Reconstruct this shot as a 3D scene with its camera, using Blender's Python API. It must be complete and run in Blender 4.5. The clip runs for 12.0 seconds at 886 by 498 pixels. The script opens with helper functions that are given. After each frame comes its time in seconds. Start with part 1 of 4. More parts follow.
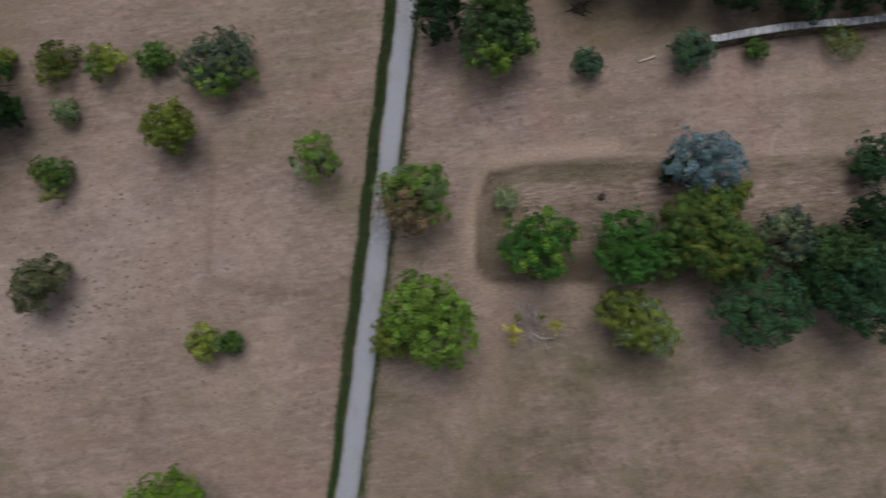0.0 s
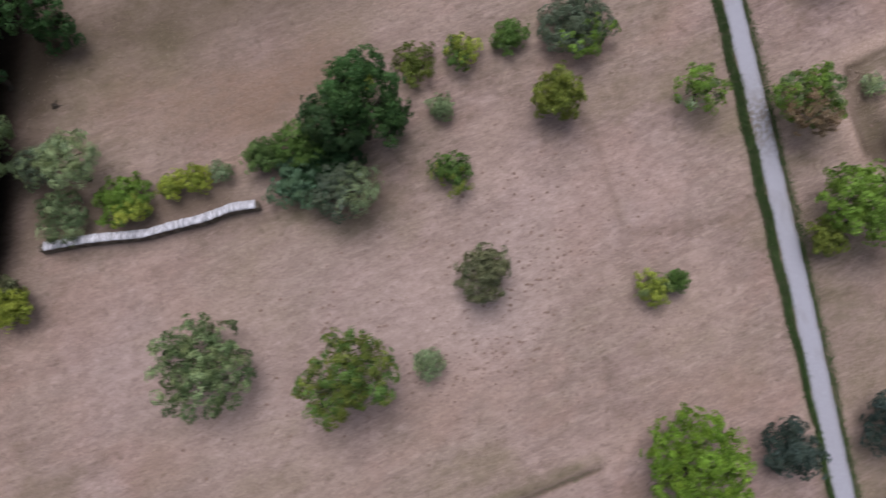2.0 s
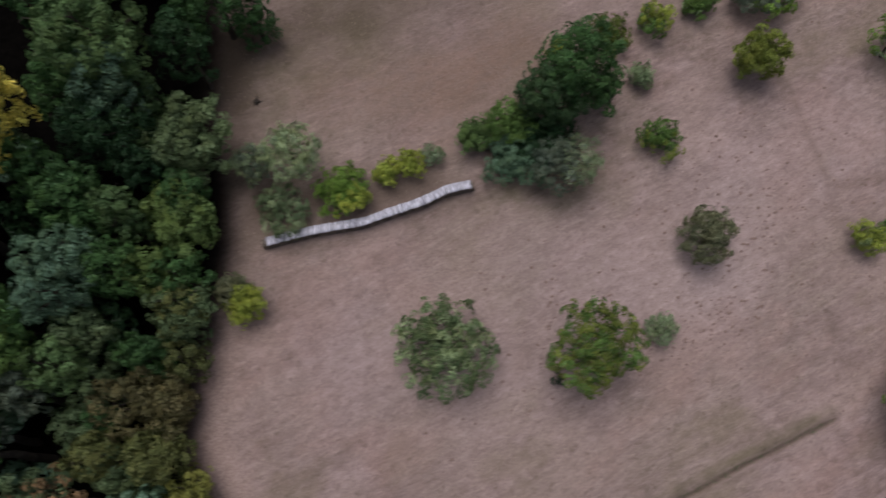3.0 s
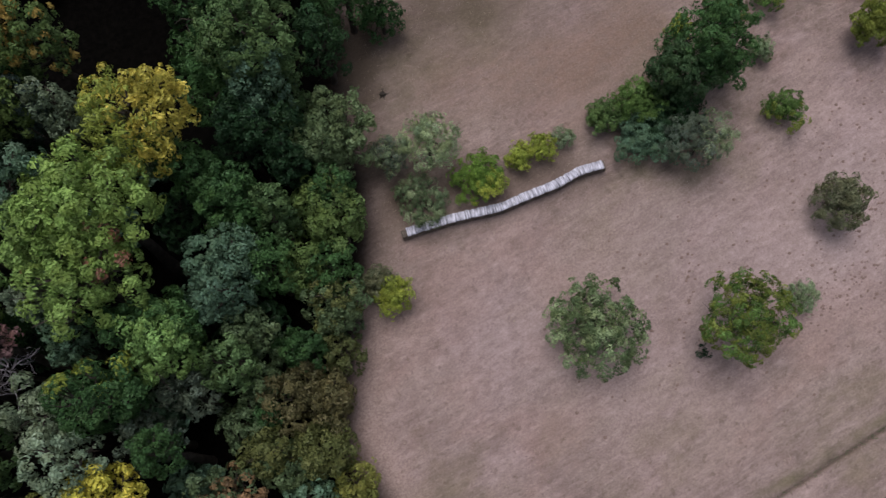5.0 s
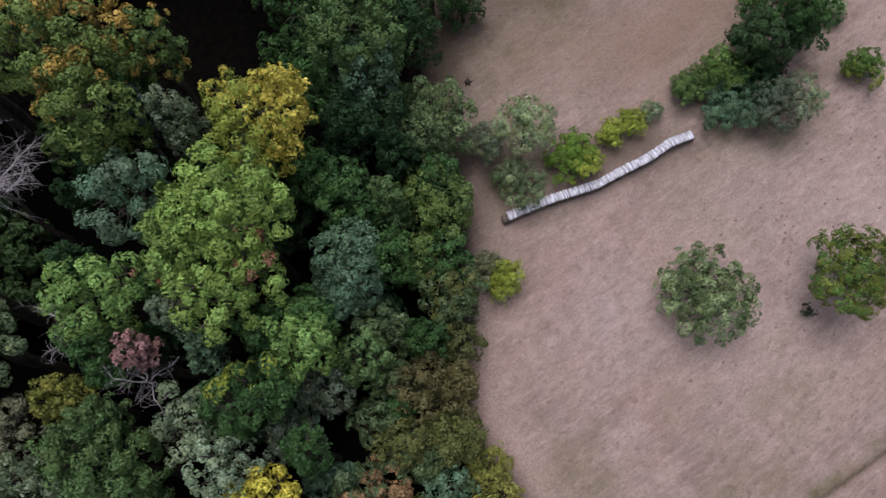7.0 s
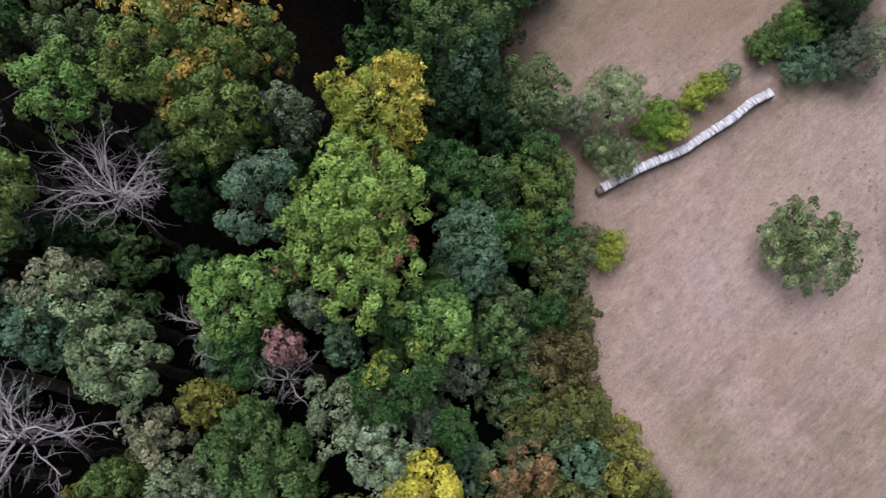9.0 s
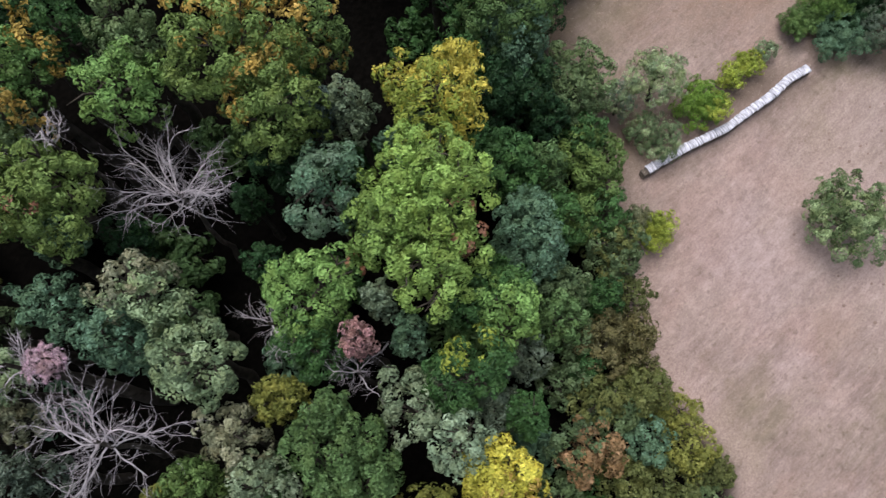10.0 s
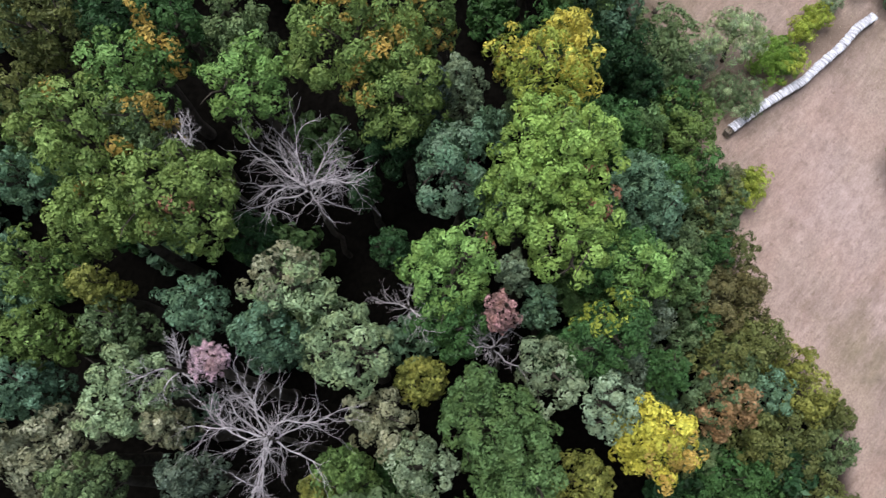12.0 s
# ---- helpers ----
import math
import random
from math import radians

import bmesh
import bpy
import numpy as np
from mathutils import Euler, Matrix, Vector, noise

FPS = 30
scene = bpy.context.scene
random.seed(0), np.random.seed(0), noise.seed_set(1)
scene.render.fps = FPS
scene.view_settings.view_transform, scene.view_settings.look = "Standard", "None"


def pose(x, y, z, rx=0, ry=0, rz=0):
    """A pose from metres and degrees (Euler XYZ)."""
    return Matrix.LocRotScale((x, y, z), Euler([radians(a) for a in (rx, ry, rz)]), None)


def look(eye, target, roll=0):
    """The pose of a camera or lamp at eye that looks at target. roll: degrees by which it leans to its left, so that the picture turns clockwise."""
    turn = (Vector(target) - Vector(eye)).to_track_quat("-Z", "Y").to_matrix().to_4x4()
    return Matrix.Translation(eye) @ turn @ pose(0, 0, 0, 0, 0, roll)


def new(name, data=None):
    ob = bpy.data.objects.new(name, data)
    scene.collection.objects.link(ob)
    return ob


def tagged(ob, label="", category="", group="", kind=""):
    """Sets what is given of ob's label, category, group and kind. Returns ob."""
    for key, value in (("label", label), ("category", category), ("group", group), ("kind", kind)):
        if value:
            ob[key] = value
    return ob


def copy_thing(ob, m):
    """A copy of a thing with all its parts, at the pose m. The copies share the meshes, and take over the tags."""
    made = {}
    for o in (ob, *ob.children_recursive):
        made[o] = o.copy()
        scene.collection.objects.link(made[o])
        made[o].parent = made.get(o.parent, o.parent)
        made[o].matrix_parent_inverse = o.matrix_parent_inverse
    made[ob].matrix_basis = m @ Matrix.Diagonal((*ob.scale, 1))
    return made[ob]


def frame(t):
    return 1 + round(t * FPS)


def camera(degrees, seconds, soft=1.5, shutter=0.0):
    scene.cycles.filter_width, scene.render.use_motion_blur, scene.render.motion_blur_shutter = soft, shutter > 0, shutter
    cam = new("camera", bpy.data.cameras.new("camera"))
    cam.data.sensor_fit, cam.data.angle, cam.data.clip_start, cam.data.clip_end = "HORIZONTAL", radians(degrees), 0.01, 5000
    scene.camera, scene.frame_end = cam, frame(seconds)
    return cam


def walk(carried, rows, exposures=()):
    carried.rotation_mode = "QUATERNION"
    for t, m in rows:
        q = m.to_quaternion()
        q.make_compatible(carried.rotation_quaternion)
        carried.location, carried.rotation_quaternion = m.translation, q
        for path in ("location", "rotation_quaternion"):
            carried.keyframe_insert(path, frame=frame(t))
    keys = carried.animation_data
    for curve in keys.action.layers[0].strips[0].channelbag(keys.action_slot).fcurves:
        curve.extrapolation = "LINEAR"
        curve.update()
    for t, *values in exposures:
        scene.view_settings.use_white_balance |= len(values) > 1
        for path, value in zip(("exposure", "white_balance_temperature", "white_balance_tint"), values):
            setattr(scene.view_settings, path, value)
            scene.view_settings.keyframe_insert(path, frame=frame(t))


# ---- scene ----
cam = camera(67.8, 12.0, soft=1.4, shutter=0.45)
# seconds, place in metres, turn in degrees; the flight is fast over the meadow and slows down at the forest's edge
ROWS = [
    (0.0, 0.0, 0.0, 77.0, 22.0, 0.0, 0.0),
    (0.5, -13.19, -0.40, 77.0, 21.99, 0.04, -0.18),
    (1.0, -26.01, -1.16, 76.96, 22.21, 0.85, -5.11),
    (1.5, -38.89, -0.87, 77.16, 21.82, 1.87, -12.42),
    (2.0, -51.83, 0.32, 77.22, 21.76, 2.41, -14.95),
    (2.5, -64.67, 2.58, 77.46, 21.54, 2.77, -17.0),
    (3.0, -77.45, 5.40, 77.85, 21.39, 3.12, -19.3),
    (3.1, -79.90, 6.10, 78.10, 21.25, 3.18, -19.75),
    (3.2, -82.05, 6.80, 78.40, 21.03, 3.26, -20.2),
    (3.4, -83.75, 7.25, 78.50, 21.02, 3.30, -20.5),
    (4.8, -92.20, 9.50, 78.76, 21.02, 3.56, -22.27),
    (5.0, -93.45, 9.86, 78.72, 21.03, 3.56, -22.58),
    (5.5, -96.70, 10.86, 78.85, 20.97, 3.6, -23.6),
    (6.0, -99.86, 11.86, 79.0, 20.88, 3.71, -24.73),
    (6.5, -102.9, 12.84, 79.16, 20.79, 3.9, -26.04),
    (7.0, -105.95, 13.86, 79.32, 20.69, 4.08, -27.33),
    (8.8, -116.76, 18.06, 79.95, 20.18, 4.68, -32.08),
    (9.0, -117.95, 18.58, 80.03, 20.11, 4.73, -32.6),
    (9.5, -120.9, 19.92, 80.24, 19.94, 4.88, -33.93),
    (10.0, -123.86, 21.28, 80.43, 19.81, 5.0, -35.27),
    (10.5, -126.76, 22.76, 80.66, 19.62, 5.1, -36.6),
    (11.0, -129.62, 24.23, 80.9, 19.47, 5.27, -37.93),
    (11.5, -132.42, 25.74, 81.15, 19.31, 5.45, -39.26),
    (12.0, -135.08, 27.22, 81.4, 19.17, 5.65, -40.55),
]
EXPOSURES = [(0.0, -0.95, 6470, 2), (0.5, -0.87, 6460, 5), (1.0, -0.61, 6450, 7), (2.0, -0.34, 6350, 11), (2.5, -0.40, 6330, 13), (3.0, -0.77, 6300, 14), (5.5, -0.48, 6200, 14), (9.0, 0.0, 6250, 11), (12.0, 0.39, 6250, 7)]
walk(cam, [(t, pose(*row)) for t, *row in ROWS], EXPOSURES)

# ---- light: an even, overcast evening sky ----
world = bpy.data.worlds.new("overcast")
scene.world = world
world.use_nodes = True
wn = world.node_tree.nodes
sky = wn.new("ShaderNodeTexSky")
sky.sky_type, sky.sun_disc = "NISHITA", False
sky.sun_elevation, sky.sun_rotation = radians(76), radians(15)
sky.air_density, sky.dust_density = 1.0, 3.0
cloud = wn.new("ShaderNodeHueSaturation")  # cloud takes most of the blue out of the sky
cloud.inputs["Saturation"].default_value = 0.5
world.node_tree.links.new(sky.outputs[0], cloud.inputs["Color"])
world.node_tree.links.new(cloud.outputs[0], wn["Background"].inputs[0])
wn["Background"].inputs[1].default_value = 0.119
sun = new("sun", bpy.data.lights.new("sun", "SUN"))
sun.data.energy, sun.data.angle, sun.data.color = 2.85, radians(40), (1.0, 0.96, 0.93)
sun.matrix_world = look((0, 0, 100), (4, -16, 0))


# ---- materials ----
class Nodes:
    """A short way to write a node material."""

    def __init__(self, name):
        self.mat = bpy.data.materials.new(name)
        self.mat.use_nodes = True
        self.tree = self.mat.node_tree
        self.shader = self.tree.nodes["Principled BSDF"]
        self.out = self.tree.nodes["Material Output"]

    def add(self, kind, **inputs):
        n = self.tree.nodes.new("ShaderNode" + kind)
        for key, value in inputs.items():
            self.put(n.inputs[key.replace("_", " ")], value)
        return n

    def put(self, socket, value):
        if isinstance(value, bpy.types.NodeSocket):
            self.tree.links.new(value, socket)
        else:
            socket.default_value = value

    def coords(self, which="Object", scale=(1, 1, 1), turn=0.0):
        """Coordinates turned first, then stretched along the turned axes."""
        c = self.tree.nodes.new("ShaderNodeTexCoord")
        m = self.tree.nodes.new("ShaderNodeMapping")
        m.vector_type = "TEXTURE"
        m.inputs["Scale"].default_value = [1 / v for v in scale]
        m.inputs["Rotation"].default_value = (0, 0, radians(turn))
        self.tree.links.new(c.outputs[which], m.inputs["Vector"])
        return m.outputs[0]

    def noise(self, where, scale, detail=3.0, rough=0.55):
        n = self.add("TexNoise", Vector=where, Scale=scale, Detail=detail, Roughness=rough)
        return n.outputs["Fac"]

    def ramp(self, fac, *stops):
        n = self.add("ValToRGB", Fac=fac)
        r = n.color_ramp
        while len(r.elements) < len(stops):
            r.elements.new(0.5)
        for e, (p, c) in zip(r.elements, stops):
            e.position, e.color = p, (*c, 1) if len(c) == 3 else c
        return n.outputs["Color"]

    def level(self, fac, low, high, to_low=0.0, to_high=1.0):
        n = self.add("MapRange")
        for i, v in enumerate((fac, low, high, to_low, to_high)):
            self.put(n.inputs[i], v)
        return n.outputs[0]

    def mix(self, fac, a, b, how="MIX"):
        n = self.tree.nodes.new("ShaderNodeMix")
        n.data_type, n.blend_type = "RGBA", how
        self.put(n.inputs[0], fac)
        self.put(n.inputs[6], (*a, 1) if isinstance(a, tuple) else a)
        self.put(n.inputs[7], (*b, 1) if isinstance(b, tuple) else b)
        return n.outputs[2]

    def math(self, how, a, b=0.0):
        n = self.tree.nodes.new("ShaderNodeMath")
        n.operation = how
        self.put(n.inputs[0], a)
        self.put(n.inputs[1], b)
        return n.outputs[0]

    def attribute(self, name):
        n = self.tree.nodes.new("ShaderNodeAttribute")
        n.attribute_name = name
        return n.outputs["Fac"]

    def bump(self, height, strength, distance):
        n = self.add("Bump", Height=height, Strength=strength, Distance=distance)
        self.tree.links.new(n.outputs[0], self.shader.inputs["Normal"])

    def done(self, colour, rough=0.8, specular=0.3):
        self.put(self.shader.inputs["Base Color"], colour)
        self.put(self.shader.inputs["Roughness"], rough)
        self.put(self.shader.inputs["Specular IOR Level"], specular)
        return self.mat


def shade(c, k):
    return tuple(min(1.0, v * k) for v in c)


COLOURS = {
    "green": (0.047, 0.109, 0.030), "green2": (0.074, 0.134, 0.042), "bright": (0.105, 0.180, 0.048),
    "bright2": (0.065, 0.172, 0.032), "brightforest": (0.174, 0.280, 0.062), "brightforest2": (0.136, 0.245, 0.062),
    "brightforest3": (0.138, 0.210, 0.052), "yellowgreen": (0.238, 0.300, 0.046), "yellowgreen2": (0.146, 0.260, 0.030),
    "yellowolive": (0.165, 0.185, 0.040), "olive": (0.096, 0.116, 0.034), "oliveg": (0.094, 0.144, 0.056),
    "olivebright": (0.099, 0.161, 0.041), "brownolive": (0.106, 0.102, 0.038), "bluegreen": (0.084, 0.155, 0.082),
    "greygreen": (0.098, 0.135, 0.082), "darkgrey": (0.052, 0.081, 0.060), "teal": (0.046, 0.108, 0.044), "darkgreen": (0.022, 0.056, 0.019), "deepgreen": (0.054, 0.106, 0.035),
    "pale": (0.163, 0.234, 0.140), "pale2": (0.150, 0.204, 0.108), "palebeige": (0.195, 0.212, 0.118),
    "palegreen": (0.200, 0.280, 0.134), "silver": (0.190, 0.268, 0.152), "gold": (0.430, 0.400, 0.066),
    "gold2": (0.430, 0.420, 0.060), "amber": (0.330, 0.245, 0.055), "brown": (0.200, 0.135, 0.060),
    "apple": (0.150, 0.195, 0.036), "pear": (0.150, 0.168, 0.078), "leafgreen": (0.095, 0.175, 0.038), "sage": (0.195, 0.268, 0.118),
    "russet": (0.175, 0.135, 0.075), "lime": (0.148, 0.260, 0.040), "emerald": (0.066, 0.180, 0.032),
    "rust": (0.280, 0.140, 0.080), "rustpink": (0.270, 0.165, 0.140), "pink": (0.440, 0.320, 0.320), "blue": (0.190, 0.290, 0.295),
}
LEAF_MATERIALS = {}


def leaf_material(key, tint=None):
    """Leaves: each a little different, with lighter and darker sprays, some light shining through."""
    if (key, tint) in LEAF_MATERIALS:
        return LEAF_MATERIALS[key, tint]
    n, c = Nodes("leaf_" + key), COLOURS[key]
    single = n.math("ADD", n.math("MULTIPLY", n.add("NewGeometry").outputs["Random Per Island"], 0.38), n.math("MULTIPLY", n.attribute("tone"), 0.62))
    whole = n.add("ObjectInfo").outputs["Random"]
    leaf = n.ramp(single, (0.08, shade(c, 0.45)), (0.50, shade(c, 1.08)), (0.72, (c[0] * 1.75, c[1] * 1.66, c[2] * 1.75)), (0.94, (c[0] * 2.75, c[1] * 2.45, c[2] * 2.9)))
    spray = n.noise(n.coords(), 0.55, 2.0)
    warm = (min(1, c[0] * 1.28), c[1] * 1.10, c[2] * 0.95)
    leaf = n.mix(n.level(spray, 0.42, 0.68, 0.0, 0.75), leaf, warm)
    if tint:
        leaf = n.mix(n.level(n.noise(n.coords(), 0.4, 1.0), 0.48, 0.60, 0.0, 0.8), leaf, COLOURS[tint])
    leaf = n.mix(1.0, leaf, n.ramp(whole, (0.0, (0.82, 0.84, 1.00)), (1.0, (1.15, 1.13, 1.25))), "MULTIPLY")
    n.done(leaf, 0.5, 0.18)
    glow = n.add("BsdfTranslucent", Color=leaf)
    both = n.add("MixShader", Fac=0.14)
    n.tree.links.new(n.shader.outputs[0], both.inputs[1])
    n.tree.links.new(glow.outputs[0], both.inputs[2])
    n.tree.links.new(both.outputs[0], n.out.inputs["Surface"])
    LEAF_MATERIALS[key, tint] = n.mat
    return n.mat


def bark_material(name, dark, light, scale=6.0):
    n = Nodes(name)
    where = n.coords(scale=(1, 1, 0.25))
    grain = n.noise(where, scale, 6.0, 0.65)
    spots = n.noise(n.coords(), 1.3, 3.0)
    colour = n.mix(n.level(spots, 0.4, 0.65), n.ramp(grain, (0.3, dark), (0.7, light)), shade(light, 1.15))
    n.bump(grain, 0.6, 0.03)
    return n.done(colour, 0.9, 0.2)


BARK = bark_material("bark", (0.022, 0.018, 0.014), (0.070, 0.058, 0.048))
DEAD_BARK = bark_material("bleached_bark", (0.17, 0.152, 0.164), (0.54, 0.488, 0.522), 4.0)
LOG_WOOD = bark_material("log_wood", (0.045, 0.036, 0.030), (0.200, 0.165, 0.135), 9.0)


def ground_material():
    """Dry mown grass on pinkish soil, with lush, rough, bare and leaf-strewn areas, and painted shade."""
    n = Nodes("dry_meadow")
    flat = n.coords()
    mown = n.coords(scale=(0.30, 1.5, 1), turn=6)
    mown_b = n.coords(scale=(0.06, 0.9, 1), turn=11)
    broad = n.noise(flat, 0.045, 3.0)
    patch = n.noise(flat, 0.28, 4.0, 0.6)
    streak = n.noise(mown, 1.5, 6.0, 0.72)
    cross = n.noise(mown_b, 0.8, 4.0, 0.65)
    blades = n.noise(flat, 4.0, 5.0, 0.75)
    speck = n.noise(flat, 1.7, 3.0, 0.6)
    c = n.ramp(patch, (0.30, (0.221, 0.163, 0.141)), (0.52, (0.309, 0.232, 0.211)), (0.75, (0.376, 0.291, 0.270)))
    c = n.mix(n.level(broad, 0.42, 0.60, 0.0, 0.70), c, (0.278, 0.223, 0.182))
    c = n.mix(n.level(streak, 0.48, 0.70, 0.0, 0.60), c, (0.430, 0.330, 0.300))
    c = n.mix(n.level(streak, 0.47, 0.30, 0.0, 0.55), c, (0.196, 0.146, 0.123))
    c = n.mix(n.level(cross, 0.46, 0.58, 0.0, 0.45), c, (0.227, 0.167, 0.149))
    c = n.mix(n.level(speck, 0.62, 0.72, 0.0, 0.55), c, (0.154, 0.116, 0.094))
    sere = n.noise(n.coords(scale=(0.6, 1.0, 1), turn=20), 0.12, 4.0, 0.6)
    c = n.mix(n.level(sere, 0.52, 0.66, 0.0, 0.55), c, (0.395, 0.300, 0.262))
    c = n.mix(n.level(sere, 0.46, 0.34, 0.0, 0.50), c, (0.225, 0.178, 0.128))
    blotch = n.noise(n.coords(scale=(0.7, 1.0, 1), turn=12), 0.075, 5.0, 0.62)
    c = n.mix(n.level(blotch, 0.54, 0.64, 0.0, 0.45), c, (0.340, 0.232, 0.196))
    c = n.mix(n.level(blotch, 0.46, 0.36, 0.0, 0.50), c, (0.215, 0.178, 0.120))
    mottle = n.noise(n.coords(scale=(0.55, 1.0, 1), turn=8), 1.3, 5.0, 0.75)
    c = n.mix(1.0, c, n.ramp(mottle, (0.30, (0.80, 0.79, 0.78)), (0.50, (1.0, 0.99, 0.98)), (0.70, (1.22, 1.20, 1.19))), "MULTIPLY")
    clods = n.noise(flat, 1.15, 2.0, 0.5)
    c = n.mix(n.level(clods, 0.62, 0.70, 0.0, 0.40), c, (0.130, 0.095, 0.075))
    straw = n.ramp(streak, (0.35, (0.150, 0.112, 0.086)), (0.50, (0.270, 0.205, 0.172)), (0.66, (0.470, 0.365, 0.320)))
    c = n.mix(n.math("MULTIPLY", n.attribute("rough"), n.level(patch, 0.35, 0.62, 0.45, 1.0)), c, straw)
    green = n.ramp(patch, (0.3, (0.085, 0.080, 0.042)), (0.7, (0.175, 0.150, 0.090)))
    c = n.mix(n.math("MULTIPLY", n.attribute("lush"), n.level(n.noise(n.coords(scale=(0.7, 1, 1)), 0.22, 5.0, 0.7), 0.36, 0.68, 0.12, 0.9)), c, green)
    earth = n.ramp(blades, (0.3, (0.290, 0.208, 0.168)), (0.7, (0.470, 0.360, 0.305)))
    c = n.mix(n.attribute("bare"), c, earth)
    c = n.mix(n.math("MULTIPLY", n.attribute("ruddy"), n.level(mottle, 0.35, 0.6, 0.35, 1.0)), c, (0.245, 0.150, 0.098))
    # dark soil and lines, plus shade painted under trees and thicket
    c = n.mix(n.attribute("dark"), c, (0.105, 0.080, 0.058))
    pale = n.ramp(mottle, (0.3, (0.300, 0.232, 0.216)), (0.5, (0.410, 0.322, 0.302)), (0.7, (0.520, 0.418, 0.392)))
    c = n.mix(n.attribute("pale"), c, pale)
    # near-black floor: the deep forest shade is put into its colour
    litter_shade = n.ramp(speck, (0.3, (0.002, 0.0019, 0.0016)), (0.7, (0.0052, 0.0047, 0.004)))
    c = n.mix(n.attribute("litter_shade"), c, litter_shade)
    c = n.mix(0.38, c, n.ramp(blades, (0.30, (0.52, 0.50, 0.48)), (0.68, (1.36, 1.36, 1.36))), "MULTIPLY")
    c = n.mix(1.0, c, (1.055, 1.04, 1.075), "MULTIPLY")
    n.bump(n.math("ADD", blades, n.math("MULTIPLY", streak, 2.0)), 0.6, 0.08)
    return n.done(c, 0.95, 0.0)


def path_material():
    n = Nodes("worn_concrete")
    grain = n.noise(n.coords(), 9.0, 5.0, 0.7)
    stain = n.noise(n.coords(scale=(1, 0.3, 1)), 0.5, 4.0, 0.6)
    c = n.ramp(grain, (0.3, (0.31, 0.305, 0.365)), (0.7, (0.43, 0.425, 0.50)))
    c = n.mix(n.level(stain, 0.52, 0.72, 0.0, 0.45), c, (0.25, 0.235, 0.235))
    # worn edges, and the tree's shade painted onto the concrete
    c = n.mix(n.math("MULTIPLY", n.attribute("worn_shade"), n.level(n.noise(n.coords(), 2.2), 0.35, 0.6)), c, (0.20, 0.17, 0.15))
    n.bump(grain, 0.3, 0.01)
    return n.done(c, 0.85, 0.25)


def cover_material():
    """A creased, weathered silver-white sheet, its creases shaded in the colour."""
    n = Nodes("silver_sheet")
    run = n.attribute("run")
    where = n.add("CombineXYZ", X=run, Y=n.math("MULTIPLY", n.attribute("over"), 0.07))
    band = n.noise(where.outputs[0], 3.6, 5.0, 0.8)
    dirt = n.noise(n.coords(), 1.6, 4.0, 0.6)
    c = n.ramp(band, (0.38, (0.12, 0.115, 0.135)), (0.47, (0.38, 0.37, 0.43)), (0.58, (0.76, 0.75, 0.83)))
    c = n.mix(n.level(dirt, 0.55, 0.75, 0.0, 0.5), c, (0.26, 0.24, 0.22))
    n.bump(band, 0.5, 0.04)
    return n.done(c, 0.45, 0.4)


def plain_material(name, low, high, scale, rough=0.9):
    n = Nodes(name)
    g = n.noise(n.coords(), scale, 4.0, 0.6)
    single = n.add("NewGeometry").outputs["Random Per Island"]
    c = n.mix(n.level(single, 0.0, 1.0, 0.0, 0.6), n.ramp(g, (0.3, low), (0.7, high)), high)
    return n.done(c, rough, 0.2)


GROUND, PATH, COVER = ground_material(), path_material(), cover_material()
VERGE = plain_material("verge_grass", (0.040, 0.078, 0.028), (0.085, 0.135, 0.048), 0.9)
STRAW = plain_material("straw", (0.200, 0.155, 0.110), (0.420, 0.340, 0.270), 0.7)
ROUGH_STRAW = plain_material("rough_straw", (0.270, 0.205, 0.160), (0.420, 0.330, 0.275), 0.5)
EARTH = plain_material("molehill_earth", (0.165, 0.112, 0.094), (0.265, 0.185, 0.158), 3.0)
CUT_WOOD = plain_material("cut_wood", (0.42, 0.36, 0.28), (0.62, 0.56, 0.47), 5.0)


# ---- forms ----
SLOPE = 0.2572


def level_y(y):
    """The hillside rises evenly and levels out far away."""
    over = np.abs(y) - 115.0
    return np.where(over > 0, np.sign(y) * (115.0 + 70.0 * np.tanh(np.maximum(over, 0) / 70.0)), y)


def lie(x, y):
    """The height of the ground."""
    x, y = np.asarray(x, float), np.asarray(y, float)
    rolls = 0.10 * np.sin(x * 0.11 + 1.0) * np.sin(y * 0.13) + 0.05 * np.sin(x * 0.31) * np.cos(y * 0.27)
    bank = 0.55 * np.exp(-((y - 37.6 - 0.02 * (x - 6)) / 1.3) ** 2) / (1 + np.exp(-np.clip(x - 9, -40, 40) / 1.5))
    return SLOPE * level_y(y) + rolls + bank


def mesh_of(name, verts, faces, material, smooth=False):
    me = bpy.data.meshes.new(name)
    verts, faces = np.asarray(verts, np.float32), np.asarray(faces, np.int32)
    k = faces.shape[1]
    me.vertices.add(len(verts))
    me.vertices.foreach_set("co", verts.ravel())
    me.loops.add(faces.size)
    me.loops.foreach_set("vertex_index", faces.ravel())
    me.polygons.add(len(faces))
    me.polygons.foreach_set("loop_start", np.arange(0, faces.size, k, dtype=np.int32))
    me.polygons.foreach_set("loop_total", np.full(len(faces), k, np.int32))
    me.polygons.foreach_set("use_smooth", np.full(len(faces), smooth))
    me.materials.append(material)
    me.update(calc_edges=True)
    return me


def child(name, mesh, parent, label=""):
    ob = new(name, mesh)
    ob.parent = parent
    return tagged(ob, label)


def unit(v):
    return v / np.maximum(np.linalg.norm(v, axis=-1, keepdims=True), 1e-9)


